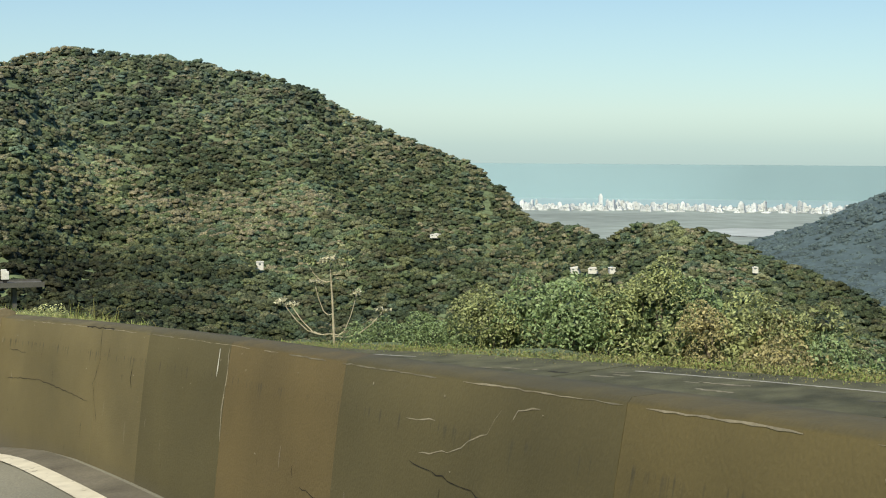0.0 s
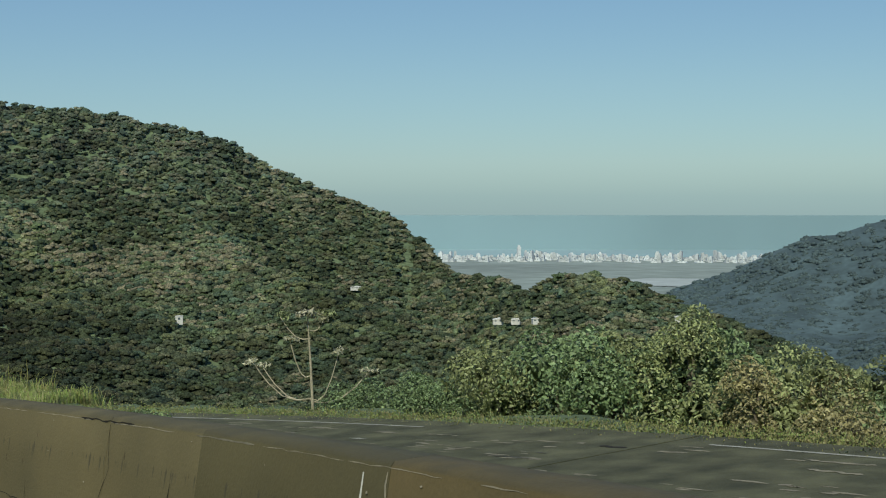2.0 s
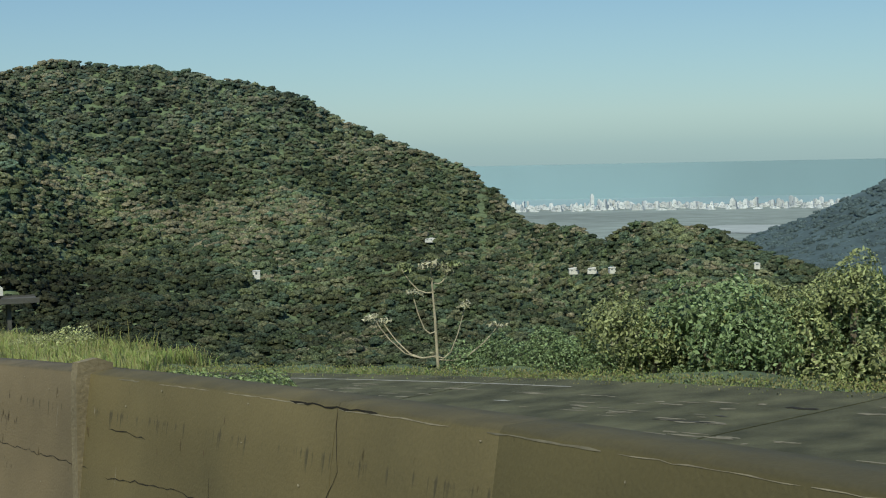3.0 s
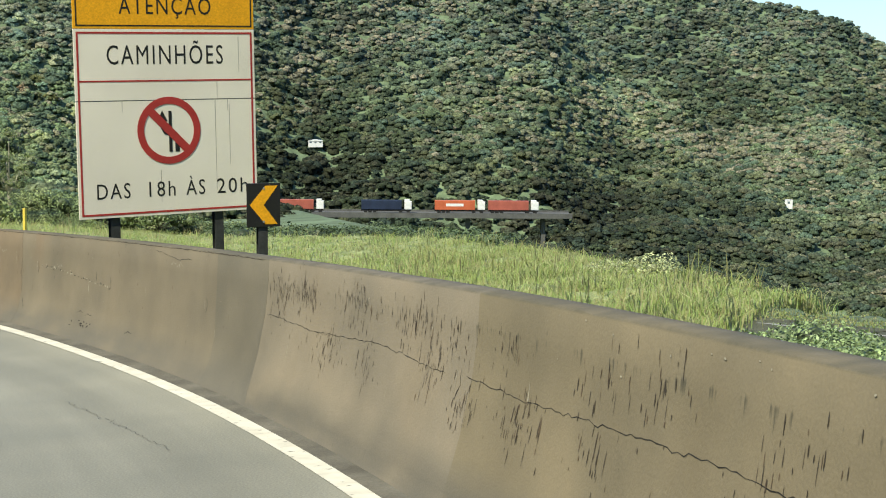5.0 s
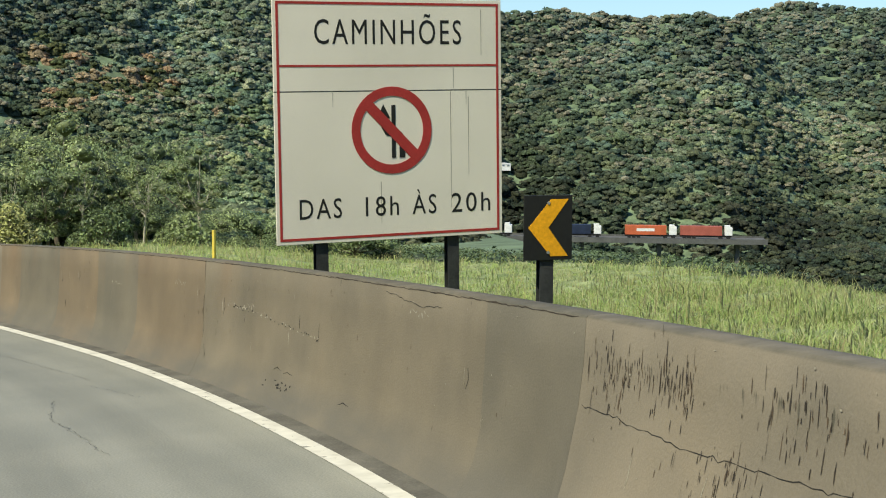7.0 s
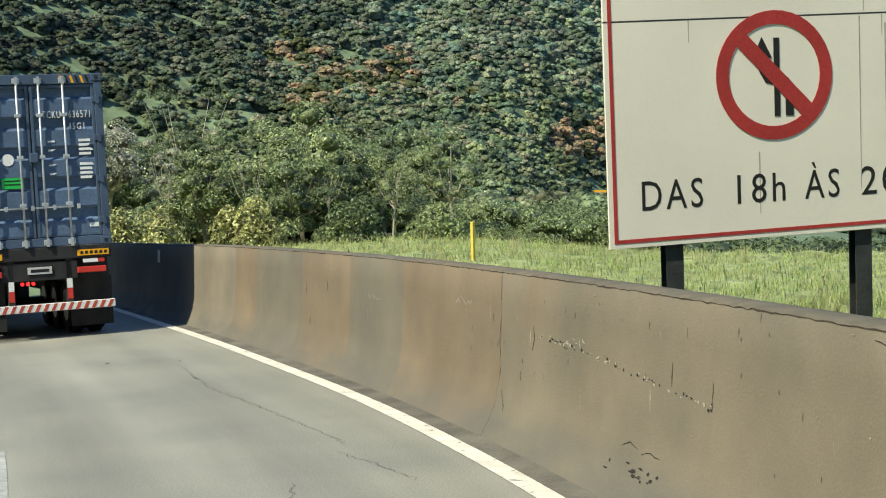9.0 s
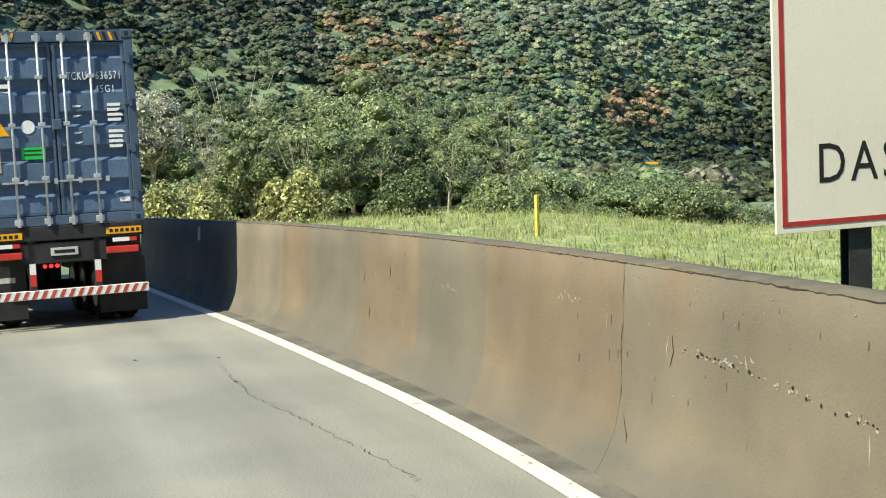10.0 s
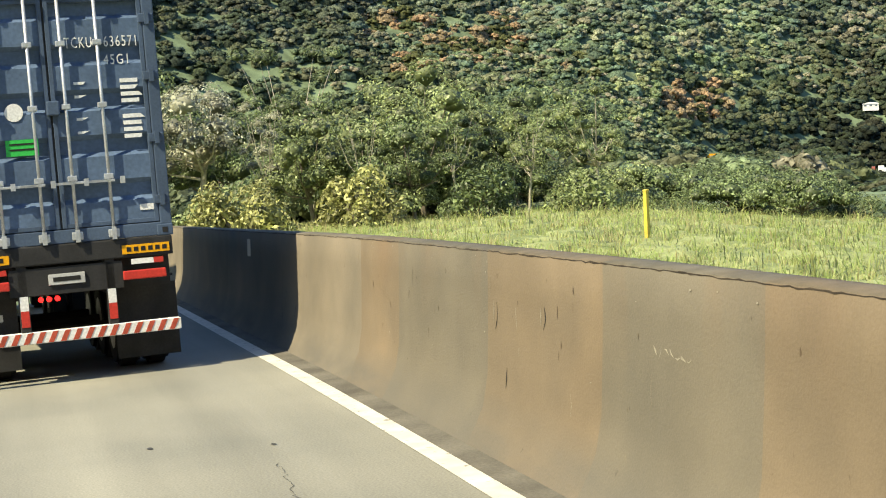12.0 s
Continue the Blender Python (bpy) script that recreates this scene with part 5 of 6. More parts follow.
LEAFY, OLIVE_L, BRONZE = (0.19, 0.265, 0.13), (0.28, 0.32, 0.15), (0.34, 0.31, 0.16)
for i, (x, y, top, rad, col, label) in enumerate([
        (9.0, 10.6, -0.05, 0.9, LEAFY, "low glossy green shrub beside the sapling"), (10.4, 10.2, 0.35, 1.0, LEAFY, "glossy dark green shrub at the lane's edge"),
        (11.6, 10.3, 0.95, 1.25, OLIVE_L, "rounded bright green shrub at the lane's edge"), (13.1, 9.3, 1.3, 1.4, LEAFY, "large glossy green shrub at the slope's edge"),
        (14.8, 8.8, 1.5, 1.45, OLIVE_L, "large leafy shrub with yellowing leaves"), (16.2, 7.7, 1.15, 1.3, BRONZE, "broad shrub with bronze and yellow leaves"),
        (17.3, 6.4, 0.65, 1.15, BRONZE, "low bronze-leaved shrub on the slope's edge"), (18.2, 5.2, 0.25, 1.0, OLIVE_L, "low olive shrub on the slope's edge")]):
    x, y = x - 0.1, y - 1.2
    base = min(ground_z(x, y), plane_z(x, y) - 0.5)
    shrub(x, y, base, rad, top + 0.3 - base, col, 800, 400 + i, label, leaf=0.95)
    dx, dy = x + 0.85, y + 0.65
    base = top + 0.15 - 1.9
    shrub(dx, dy, base, rad, 1.9, (LEAFY, OLIVE_L)[i % 2], 520, 430 + i, "leafy green shrub behind the edge of the old lane", leaf=0.95, root=0.3 + max(0.0, base - ground_z(dx, dy)))


for i, (x, y, rad, high) in enumerate([(-2.6, 19.6, 0.75, 0.75), (-3.9, 20.3, 0.6, 0.6), (3.6, 14.4, 0.4, 0.4)]):
    shrub(x, y, ground_z(x, y), rad, high, (0.42, 0.45, 0.24), 260, 460 + i, "low pale-leaved shrub at the end of the old lane", leaf=0.7)


def leaf_tuft(e, p, size, seed, col):
    r = random.Random(seed)
    crowns = [(p.x + r.uniform(-1, 1) * size, p.y + r.uniform(-1, 1) * size, p.z + r.uniform(-0.4, 0.4) * size, size * 0.75, *col) for i in range(4)]
    foliage("leaf_tuft", crowns, 16, M_BUSH, seed, parent=e, wild=0.7, leaf=1.0, long=0.4, core=0.3)


def candelabra(x, y, z, tips, high, seed, label):
    """A thin pale trunk with arms that sweep out low and turn up, each ending in a tuft of broad leaves."""
    r = random.Random(seed)
    e = empty("sapling", Matrix.Translation((x, y, z)), label, "tree")
    bm = bmesh.new()
    rod(bm, (0.02, 0, -0.2), (-0.03, 0, high * 0.5), 0.03, 0.022)
    rod(bm, (-0.03, 0, high * 0.5), (-0.09, 0, high), 0.022, 0.012)
    part("trunk", bm, M_PALE, e, "thin pale trunk")
    leaf_tuft(e, Vector((-0.09, 0, high)), 0.16, seed, (0.5, 0.48, 0.36))
    leaf_tuft(e, Vector((0.1, 0, high - 0.05)), 0.14, seed + 1, (0.3, 0.3, 0.2))
    for (tx, ty, tz), h0 in tips:
        a, t = Vector((-0.03, 0, h0)), Vector((tx, ty, tz))
        pts = [a.lerp(t, k) - Vector((0, 0, 1)) * (tz - h0) * 0.42 * math.sin(math.pi * k) for k in (0, 0.25, 0.5, 0.75, 0.9, 1)]
        bm = bmesh.new()
        for p, q in zip(pts, pts[1:]):
            rod(bm, p, q, 0.012, 0.009, 6)
        part("branch", bm, M_PALE, e)
        leaf_tuft(e, t, 0.13, seed + len(e.children), (0.48, 0.47, 0.35) if r.random() < 0.7 else (0.24, 0.28, 0.14))
    return e


candelabra(7.83, 9.33, -0.36, [((-1.09, -0.1, 0.98), 0.32), ((-0.98, 0.3, 0.86), 0.3), ((0.5, 0.03, 1.2), 0.32), ((1.08, 0.2, 0.85), 0.26), ((-0.4, -0.1, 1.4), 0.75), ((-0.6, 0, 1.85), 1.45), ((0.25, 0.1, 1.9), 1.6)], 1.9, 21, "slender pale sapling with candelabra branches and whitish leaf tufts")


def tree(x, y, high, spread, col, seed, label, pale=False, thin=0.0, flat_top=0.5, sink=0.3, leaves=300):
    """Tapered trunk, forked limbs, and a ragged crown of leaf clumps on the limbs."""
    r = random.Random(seed)
    e = empty("tree", Matrix.Translation((x, y, ground_z(x, y) - sink)), label, "tree")
    bm = bmesh.new()
    lean = Vector((r.uniform(-0.12, 0.12), r.uniform(-0.12, 0.12), 1))
    fork = lean * high * r.uniform(0.4, 0.55)
    r0 = (0.018 * high + 0.03) * (0.5 if thin > 0.3 else 1)
    rod(bm, (0, 0, -0.5), fork * 0.5, r0, r0 * 0.8, 7)
    rod(bm, fork * 0.5, fork, r0 * 0.8, r0 * 0.62, 7)
    crowns = []
    for i in range(11):
        a = i * math.tau / 11 + r.uniform(-0.3, 0.3)
        d = spread * r.uniform(0.35, 1.0)
        tip = Vector((d * math.cos(a), d * math.sin(a), high * r.uniform(0.62, 1.0) - flat_top * (d / spread) ** 2 * high * 0.25))
        start = fork * r.uniform(0.75, 1.0)
        mid = start.lerp(tip, 0.55) + Vector((0, 0, -0.06 * high))
        rod(bm, start, mid, r0 * 0.4, r0 * 0.25, 5)
        rod(bm, mid, tip, r0 * 0.25, r0 * 0.1, 5)
        k = r.uniform(0.7, 1.3)
        crowns.append((*tip, spread * r.uniform(0.3, 0.48) * (1 - thin), *(c * k for c in col)))
        if r.random() > thin:
            k = r.uniform(0.6, 1.1)
            crowns.append((*(mid + Vector((r.gauss(0, 0.2), r.gauss(0, 0.2), 0.1)) * spread), spread * r.uniform(0.25, 0.42), *(c * k for c in col)))
    part("trunk", bm, M_PALE if pale else M_BARK, e)
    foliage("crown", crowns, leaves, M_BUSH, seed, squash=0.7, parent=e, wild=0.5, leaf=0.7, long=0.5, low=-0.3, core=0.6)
    return e


WHITISH, FRESH, DEEP, YELLOWISH = (0.4, 0.4, 0.28), (0.25, 0.3, 0.125), (0.165, 0.215, 0.09), (0.34, 0.34, 0.13)
TREES = [(-54.7, 34.7, 5.9, 2.4, WHITISH, "tree with whitish-silver leaves at the forest edge", True, 0.1), (-53.6, 39.5, 5.2, 1.9, DEEP, "slender dark green tree at the forest edge", True, 0.35),
         (-48.5, 40.8, 4.7, 2.4, FRESH, "spreading fresh green tree at the forest edge", False, 0.0), (-49.9, 46.5, 4.3, 2.1, DEEP, "bushy green tree at the forest edge", False, 0.0),
         (-41.8, 43.0, 3.9, 1.3, FRESH, "slender light green tree with a thin pale trunk", True, 0.25), (-43.3, 49.5, 2.0, 1.8, DEEP, "low bushy tree at the meadow's edge", False, 0.0),
         (-35.0, 45.5, 2.0, 1.5, DEEP, "low bushy tree below the meadow", False, 0.0), (-44.8, 55.8, 2.2, 2.2, DEEP, "rounded green tree below the meadow", False, 0.0),
         (-62.0, 45.1, 8.2, 2.6, DEEP, "tall bare-limbed tree above the forest edge", True, 0.45), (-53.2, 54.3, 5.0, 2.4, DEEP, "rounded dark green tree in the forest", False, 0.0),
         (-57.5, 37.5, 4.2, 2.2, DEEP, "dark bushy tree at the forest edge", False, 0.0), (-51.0, 37.5, 3.4, 1.8, FRESH, "fresh green young tree at the forest edge", False, 0.0),
         (-46.2, 38.2, 3.0, 1.7, DEEP, "dark young tree at the forest edge", False, 0.0), (-46.5, 44.0, 3.6, 1.9, FRESH, "light green tree at the forest edge", True, 0.2),
         (-60.0, 34.0, 5.0, 2.6, DEEP, "broad dark green tree at the forest edge", False, 0.0), (-39.0, 47.0, 1.8, 1.7, DEEP, "low dark tree at the meadow's edge", False, 0.0),
         (-50.7, 39.8, 2.9, 1.6, FRESH, "leafy young tree at the meadow's edge", True, 0.1), (-46.7, 38.4, 2.2, 1.5, FRESH, "bright bushy young tree at the meadow's edge", False, 0.0),
         (-46.2, 41.7, 2.6, 1.5, DEEP, "dense young tree at the meadow's edge", True, 0.1), (-47.7, 45.8, 2.4, 1.7, FRESH, "dense light green tree at the meadow's edge", False, 0.0), (-44.6, 44.6, 2.4, 1.5, DEEP, "dense dark young tree at the meadow's edge", True, 0.15),
         (-45.5, 47.7, 2.2, 1.7, FRESH, "spreading light green tree at the meadow's edge", True, 0.1), (-41.6, 44.5, 1.1, 1.3, FRESH, "low leafy tree at the meadow's edge", False, 0.0), (-42.5, 47.6, 0.9, 1.5, DEEP, "low dark leafy tree at the meadow's edge", False, 0.0),
         (-39.1, 45.1, 0.7, 1.3, DEEP, "low bushy young tree at the meadow's edge", False, 0.0), (-37.4, 47.5, 1.0, 1.4, FRESH, "low bright bushy tree at the meadow's edge", False, 0.0), (-37.8, 50.8, 0.9, 1.6, DEEP, "low broad tree at the meadow's edge", False, 0.0),
         (-34.6, 48.1, 1.0, 1.4, DEEP, "low dark bushy tree at the meadow's edge", False, 0.0), (-35.1, 51.3, 0.8, 1.5, FRESH, "low light green tree at the meadow's edge", False, 0.0), (-32.9, 50.2, 0.7, 1.4, DEEP, "low dense tree at the meadow's edge", False, 0.0),
         (-45.4, 39.4, 3.6, 0.9, FRESH, "slender young tree with a thin pale trunk", True, 0.35), (-43.4, 41.0, 3.2, 0.8, FRESH, "slender young tree with a thin pale trunk", True, 0.4), (-48.2, 37.6, 4.0, 1.0, DEEP, "slender half-bare tree with a pale trunk", True, 0.45), (-51.6, 35.8, 4.4, 1.1, WHITISH, "slender silvery tree with a pale trunk", True, 0.4),
         (-64.0, 38.0, 6.5, 3.0, DEEP, "tall dark green tree in the forest", False, 0.0), (-58.0, 50.0, 6.0, 2.8, FRESH, "tall light green tree in the forest", True, 0.1)]
for i, (x, y, high, spread, col, label, pale, thin) in enumerate(TREES):
    tree(x, y, high + (1.1 if high > 2.7 else -0.1), spread * 1.1, col, 500 + i, label, pale, thin)
for i, (x, y, rad, high, col, label) in enumerate([(-44.8, 34.5, 1.5, 2.0, YELLOWISH, "yellow-green shrub at the meadow's edge"), (-47.3, 31.3, 1.7, 1.9, YELLOWISH, "yellowish shrub at the meadow's edge"), (-50.3, 32.0, 1.5, 1.6, FRESH, "fresh green shrub at the meadow's edge"),
                                                 (-42.3, 37.4, 1.3, 1.5, DEEP, "dark green shrub at the meadow's edge"), (-40.0, 40.2, 1.2, 1.3, FRESH, "low green shrub at the meadow's edge"), (-19.5, 21.0, 0.5, 0.75, FRESH, "small leafy bush in the grass")]):
    shrub(x, y, ground_z(x, y), rad, high + (0.5 if i < 5 else 0), col, 240, 600 + i, label)
for i, (az, r, high, spread, col) in enumerate([(4.5, 40, 3.6, 1.4, FRESH), (8.5, 46, 3.2, 1.5, DEEP), (6.6, 44, 3.0, 1.6, FRESH)]):
    x, y = polar(az, r)
    tree(x, y, high + max(0.0, (OZ - r * math.tan(radians(7.6))) - ground_z(x, y) - high), spread, col, 560 + i, "young tree growing up from the slope below the verge", i % 2 == 0, 0.15, 0.9)


# ---- viaduct with lorries across the valley ----
M_DECK = mat("viaduct_concrete", (0.1, 0.1, 0.095), 0.85, 0.4, 0.2, bump=0, fine=3)
M_NAVY = mat("container_navy", (0.02, 0.03, 0.06), 0.5, 0.5, 0.2, bump=0, fine=5)
M_RUST = mat("container_orange", (0.5, 0.12, 0.05), 0.5, 0.5, 0.15, bump=0, fine=5)
M_BRICK = mat("container_brick", (0.36, 0.1, 0.07), 0.5, 0.5, 0.15, bump=0, fine=5)
M_TYRE = mat("rubber", (0.015, 0.015, 0.015), 0.8, 5, 0.2, bump=0)
A, B = lofted(34.5, 430, -5.12), lofted(20.8, 430, -5.12)
ax = (B - A).to_2d().to_3d().normalized()
via = empty("viaduct", Matrix.Translation(A) @ Matrix.Rotation(math.atan2(ax.y, ax.x), 4, "Z"), "long concrete road viaduct on slender piers above the forest", "viaduct")
span = (B - A).length
part("deck", boxed(0, span, -5, 5, -1.0, 0, bevel=0.05), M_DECK, via)
for y in (-5, 4.75):
    part("parapet", boxed(0, span, y, y + 0.25, 0.01, 0.5), M_DECK, via)
for i in range(5):
    x = 8 + i * (span - 16) / 4
    part("pier", boxed(x - 0.6, x + 0.6, -2, 2, -26, -1.3, bevel=0.1), M_DECK, via)


def far_lorry(x, material, label, stripe=False):
    e = empty("lorry", via.matrix_basis @ Matrix.Translation((x, -1.5, 0)), label, "lorry", "lorries on the viaduct")
    part("container", boxed(0, 11.5, -1.2, 1.2, 1.2, 3.8, bevel=0.05), material, e)
    part("chassis", boxed(-0.1, 14.3, -1.0, 1.0, 0.75, 1.18), M_TYRE, e)
    cab = box(box(bmesh.new(), 12.3, 14.4, -1.2, 1.2, 1.19, 3.5, bevel=0.15), 12.3, 13.8, -1.1, 1.1, 3.45, 4.0, bevel=0.1)
    part("cab", cab, M_WHITE, e, "white tractor cab")
    part("windscreen", boxed(14.4, 14.43, -1.05, 1.05, 2.3, 3.2), M_GLASS, e)
    for wx in (1.2, 2.5, 3.8, 11.2, 13.4):
        for wy in (-1.2, 0.9):
            part("wheel", rod(bmesh.new(), (wx, wy, 0.5), (wx, wy + 0.3, 0.5), 0.5, n=14), M_TYRE, e)
    if stripe:
        part("stripe", boxed(3.2, 8.2, -1.215, -1.205, 2.2, 3.0), M_WHITE, e, "white painted band")


def at_az(az):
    d = lofted(az, 430, -5.12) - A
    return d.dot(ax) * 1.0


far_lorry(at_az(28.85), M_NAVY, "navy blue container lorry with a white cab on the viaduct")
far_lorry(at_az(26.05), M_RUST, "orange container lorry with a white cab on the viaduct", True)
far_lorry(at_az(24.0), M_BRICK, "faded red container lorry with a white cab on the viaduct")
far_lorry(at_az(32.2), M_BRICK, "brick red container lorry with a white cab on the viaduct")

# ---- small things on the slopes ----
ys = empty("far_road_sign", Matrix.Translation(SIGN_AT) @ Matrix.Rotation(radians(36), 4, "Z"), "yellow road sign standing among the trees", "road sign")
part("board", boxed(-2.0, 2.0, -0.05, 0.05, -0.85, 0.85), M_AMBER, ys)
part("writing_bar", boxed(-1.6, 1.6, -0.08, -0.06, 0.1, 0.35), M_GRIME, ys)
for x in (-1.6, 1.6):
    part("post", rod(bmesh.new(), (x, 0.1, -9), (x, 0.1, -0.8), 0.12), M_GALV, ys)


def house(p, turn, w, d, h, label, roof_h=0.8, name="house", wall_m=None, n_win=3):
    e = empty(name, Matrix.Translation(p) @ Matrix.Rotation(turn, 4, "Z"), label, "house")
    part("wall", boxed(-w / 2, w / 2, -d / 2, d / 2, -1.2, h, bevel=0.05), wall_m or M_WHITE, e)
    part("roof", slab(bmesh.new(), [(-w / 2 - 0.12, h), (w / 2 + 0.12, h), (w / 2, h + 0.15), (0, h + roof_h), (-w / 2, h + 0.15)], -d / 2 - 0.12, d / 2 + 0.12), M_WHITE, e)
    for i in range(n_win):
        x = -w / 2 + w * (i + 0.5) / n_win
        part("window", boxed(x - 0.4, x + 0.4, -d / 2 - 0.03, -d / 2 + 0.02, h * 0.35, h * 0.8), M_GLASS, e)


for az, el, turn, w, d, h, label, roof_h, name, n_win in HOUSES:
    p = on_slope(az, el)
    k = math.hypot(p.x - OX, p.y - OY) / 520
    house(p, radians(turn), w * k, d * k, h * k, label, roof_h * k, name, n_win=n_win)

# ---- the city on the coast ----
def tower_mesh(w, d, h, k):
    bm = box(bmesh.new(), -w / 2, w / 2, -d / 2, d / 2, -2, h)
    box(bm, -w * 0.28, w * 0.28, -d * 0.3, d * 0.3, h, h + 3 + k)
    box(bm, -w * 0.75, w * 0.75, -d * 0.7, d * 0.7, -2, 5 + k)
    me = bpy.data.meshes.new("tower_block")
    bm.to_mesh(me)
    bm.free()
    me.materials.append(M_TOWER)
    return me


g = random.Random(77)
kinds = [tower_mesh(w, 12, h, k % 3) for k, (w, h) in enumerate([(9, 14), (11, 22), (13, 27), (10, 32), (16, 12), (12, 18), (22, 8), (9, 24)])]
band = bpy.data.meshes.new("window_band")
bm = box(bmesh.new(), -3.5, 3.5, -6.3, -6.05, 2, 3.2)
bm.to_mesh(band)
bm.free()
band.materials.append(M_GLASS)
spots = [(0.02, 3880, None)]
az = 3.6
while az > -10.4:
    spots.append((az, g.uniform(3740, 3990), None))
    az -= g.uniform(0.035, 0.095)
for i, (az, r, _) in enumerate(spots):
    x, y = polar(az, r)
    me = tower_mesh(13, 12, 38, 2) if i == 0 else kinds[min(7, int(g.random() * 8))]
    ob = new("tower_block", me)
    high = g.uniform(0.35, 0.85) * (1.2 if -0.8 < az < 0.8 else 1.0) * (0.5 if 0.8 < az < 1.2 or -6.6 < az < -6.2 else 1.0)
    ob.matrix_basis = Matrix.Translation((x, y, PLAIN_Z)) @ Matrix.Rotation(g.uniform(-0.5, 0.5), 4, "Z") @ Matrix.Diagonal((g.uniform(0.5, 0.85), 1, 0.9 if i == 0 else 0.85 * high, 1))
    tagged(ob, "white and pale grey tower block in the coastal city", "building", "coastal city blocks")
    for z in (4, 10):
        w_ = new("window", band)
        w_.parent = ob
        w_.matrix_basis = Matrix.Translation((0, 0, z))
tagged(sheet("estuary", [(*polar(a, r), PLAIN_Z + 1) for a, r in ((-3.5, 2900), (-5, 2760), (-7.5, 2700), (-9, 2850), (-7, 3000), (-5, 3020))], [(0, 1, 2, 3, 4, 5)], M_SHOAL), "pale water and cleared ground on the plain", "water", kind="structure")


# ---- container lorry ahead ----
M_BLUE = mat("container_blue", (0.085, 0.13, 0.205), 0.45, 1.2, 0.18, bump=0.05, fine=25)
M_DARKBLUE = mat("container_frame_blue", (0.06, 0.09, 0.14), 0.5, 1.5, 0.2, bump=0.05)
M_ROD = mat("zinc_rod", (0.5, 0.52, 0.54), 0.4, 6, 0.15, metal=0.5)
M_CHAS = mat("chassis_black", (0.022, 0.022, 0.022), 0.7, 4, 0.3)
M_GREEN = mat("sticker_green", (0.02, 0.45, 0.08), 0.5, 4, 0.1, bump=0)
M_TANST = mat("sticker_tan", (0.4, 0.3, 0.2), 0.6, 6, 0.15, bump=0)
M_REFL = mat("reflector_red", (0.5, 0.04, 0.03), 0.35, 5, 0.1, bump=0)
M_STRIPE = mat("bumper_red", (0.4, 0.07, 0.04), 0.6, 6, 0.2)
M_LAMP = mat("lamp_red", (0.6, 0.01, 0.01), 0.3, 5, 0.1, bump=0)
M_LAMP.node_tree.nodes["Principled BSDF"].inputs["Emission Color"].default_value = (1, 0.02, 0.02, 1)
M_LAMP.node_tree.nodes["Principled BSDF"].inputs["Emission Strength"].default_value = 1.5
M_PLATE = mat("plate_grey", (0.45, 0.45, 0.43), 0.5, 8, 0.1, bump=0)

normal = Vector((-SX, -SY, 1)).normalized()


def on_road(x, y, az):
    """A pose whose -y looks back along the road at azimuth az, standing square on the road's slope; z is up from the road."""
    f = Vector((-math.sin(radians(az)), math.cos(radians(az)), 0))
    right = f.cross(normal).normalized()
    f = normal.cross(right).normalized()
    m = Matrix((right, f, normal)).transposed().to_4x4()
    s, _ = station(x, y)
    m.translation = Vector((x, y, plane_z(x, y) + rise(s)))
    return m


def corrugated(bm, w0, w1, z0, z1, waves, y_out, depth):
    """A sheet with horizontal trapezoid folds, w0..w1 across, from z0 to z1."""
    n, prof = waves, []
    h = (z1 - z0) / n
    for i in range(n):
        z = z0 + i * h
        prof += [(y_out, z), (y_out, z + 0.52 * h), (y_out + depth, z + 0.62 * h), (y_out + depth, z + 0.9 * h)]
    prof.append((y_out, z1))
    a = [bm.verts.new((w0, y, z)) for y, z in prof]
    b = [bm.verts.new((w1, y, z)) for y, z in prof]
    for i in range(len(prof) - 1):
        bm.faces.new((a[i], b[i], b[i + 1], a[i + 1]))
    return bm


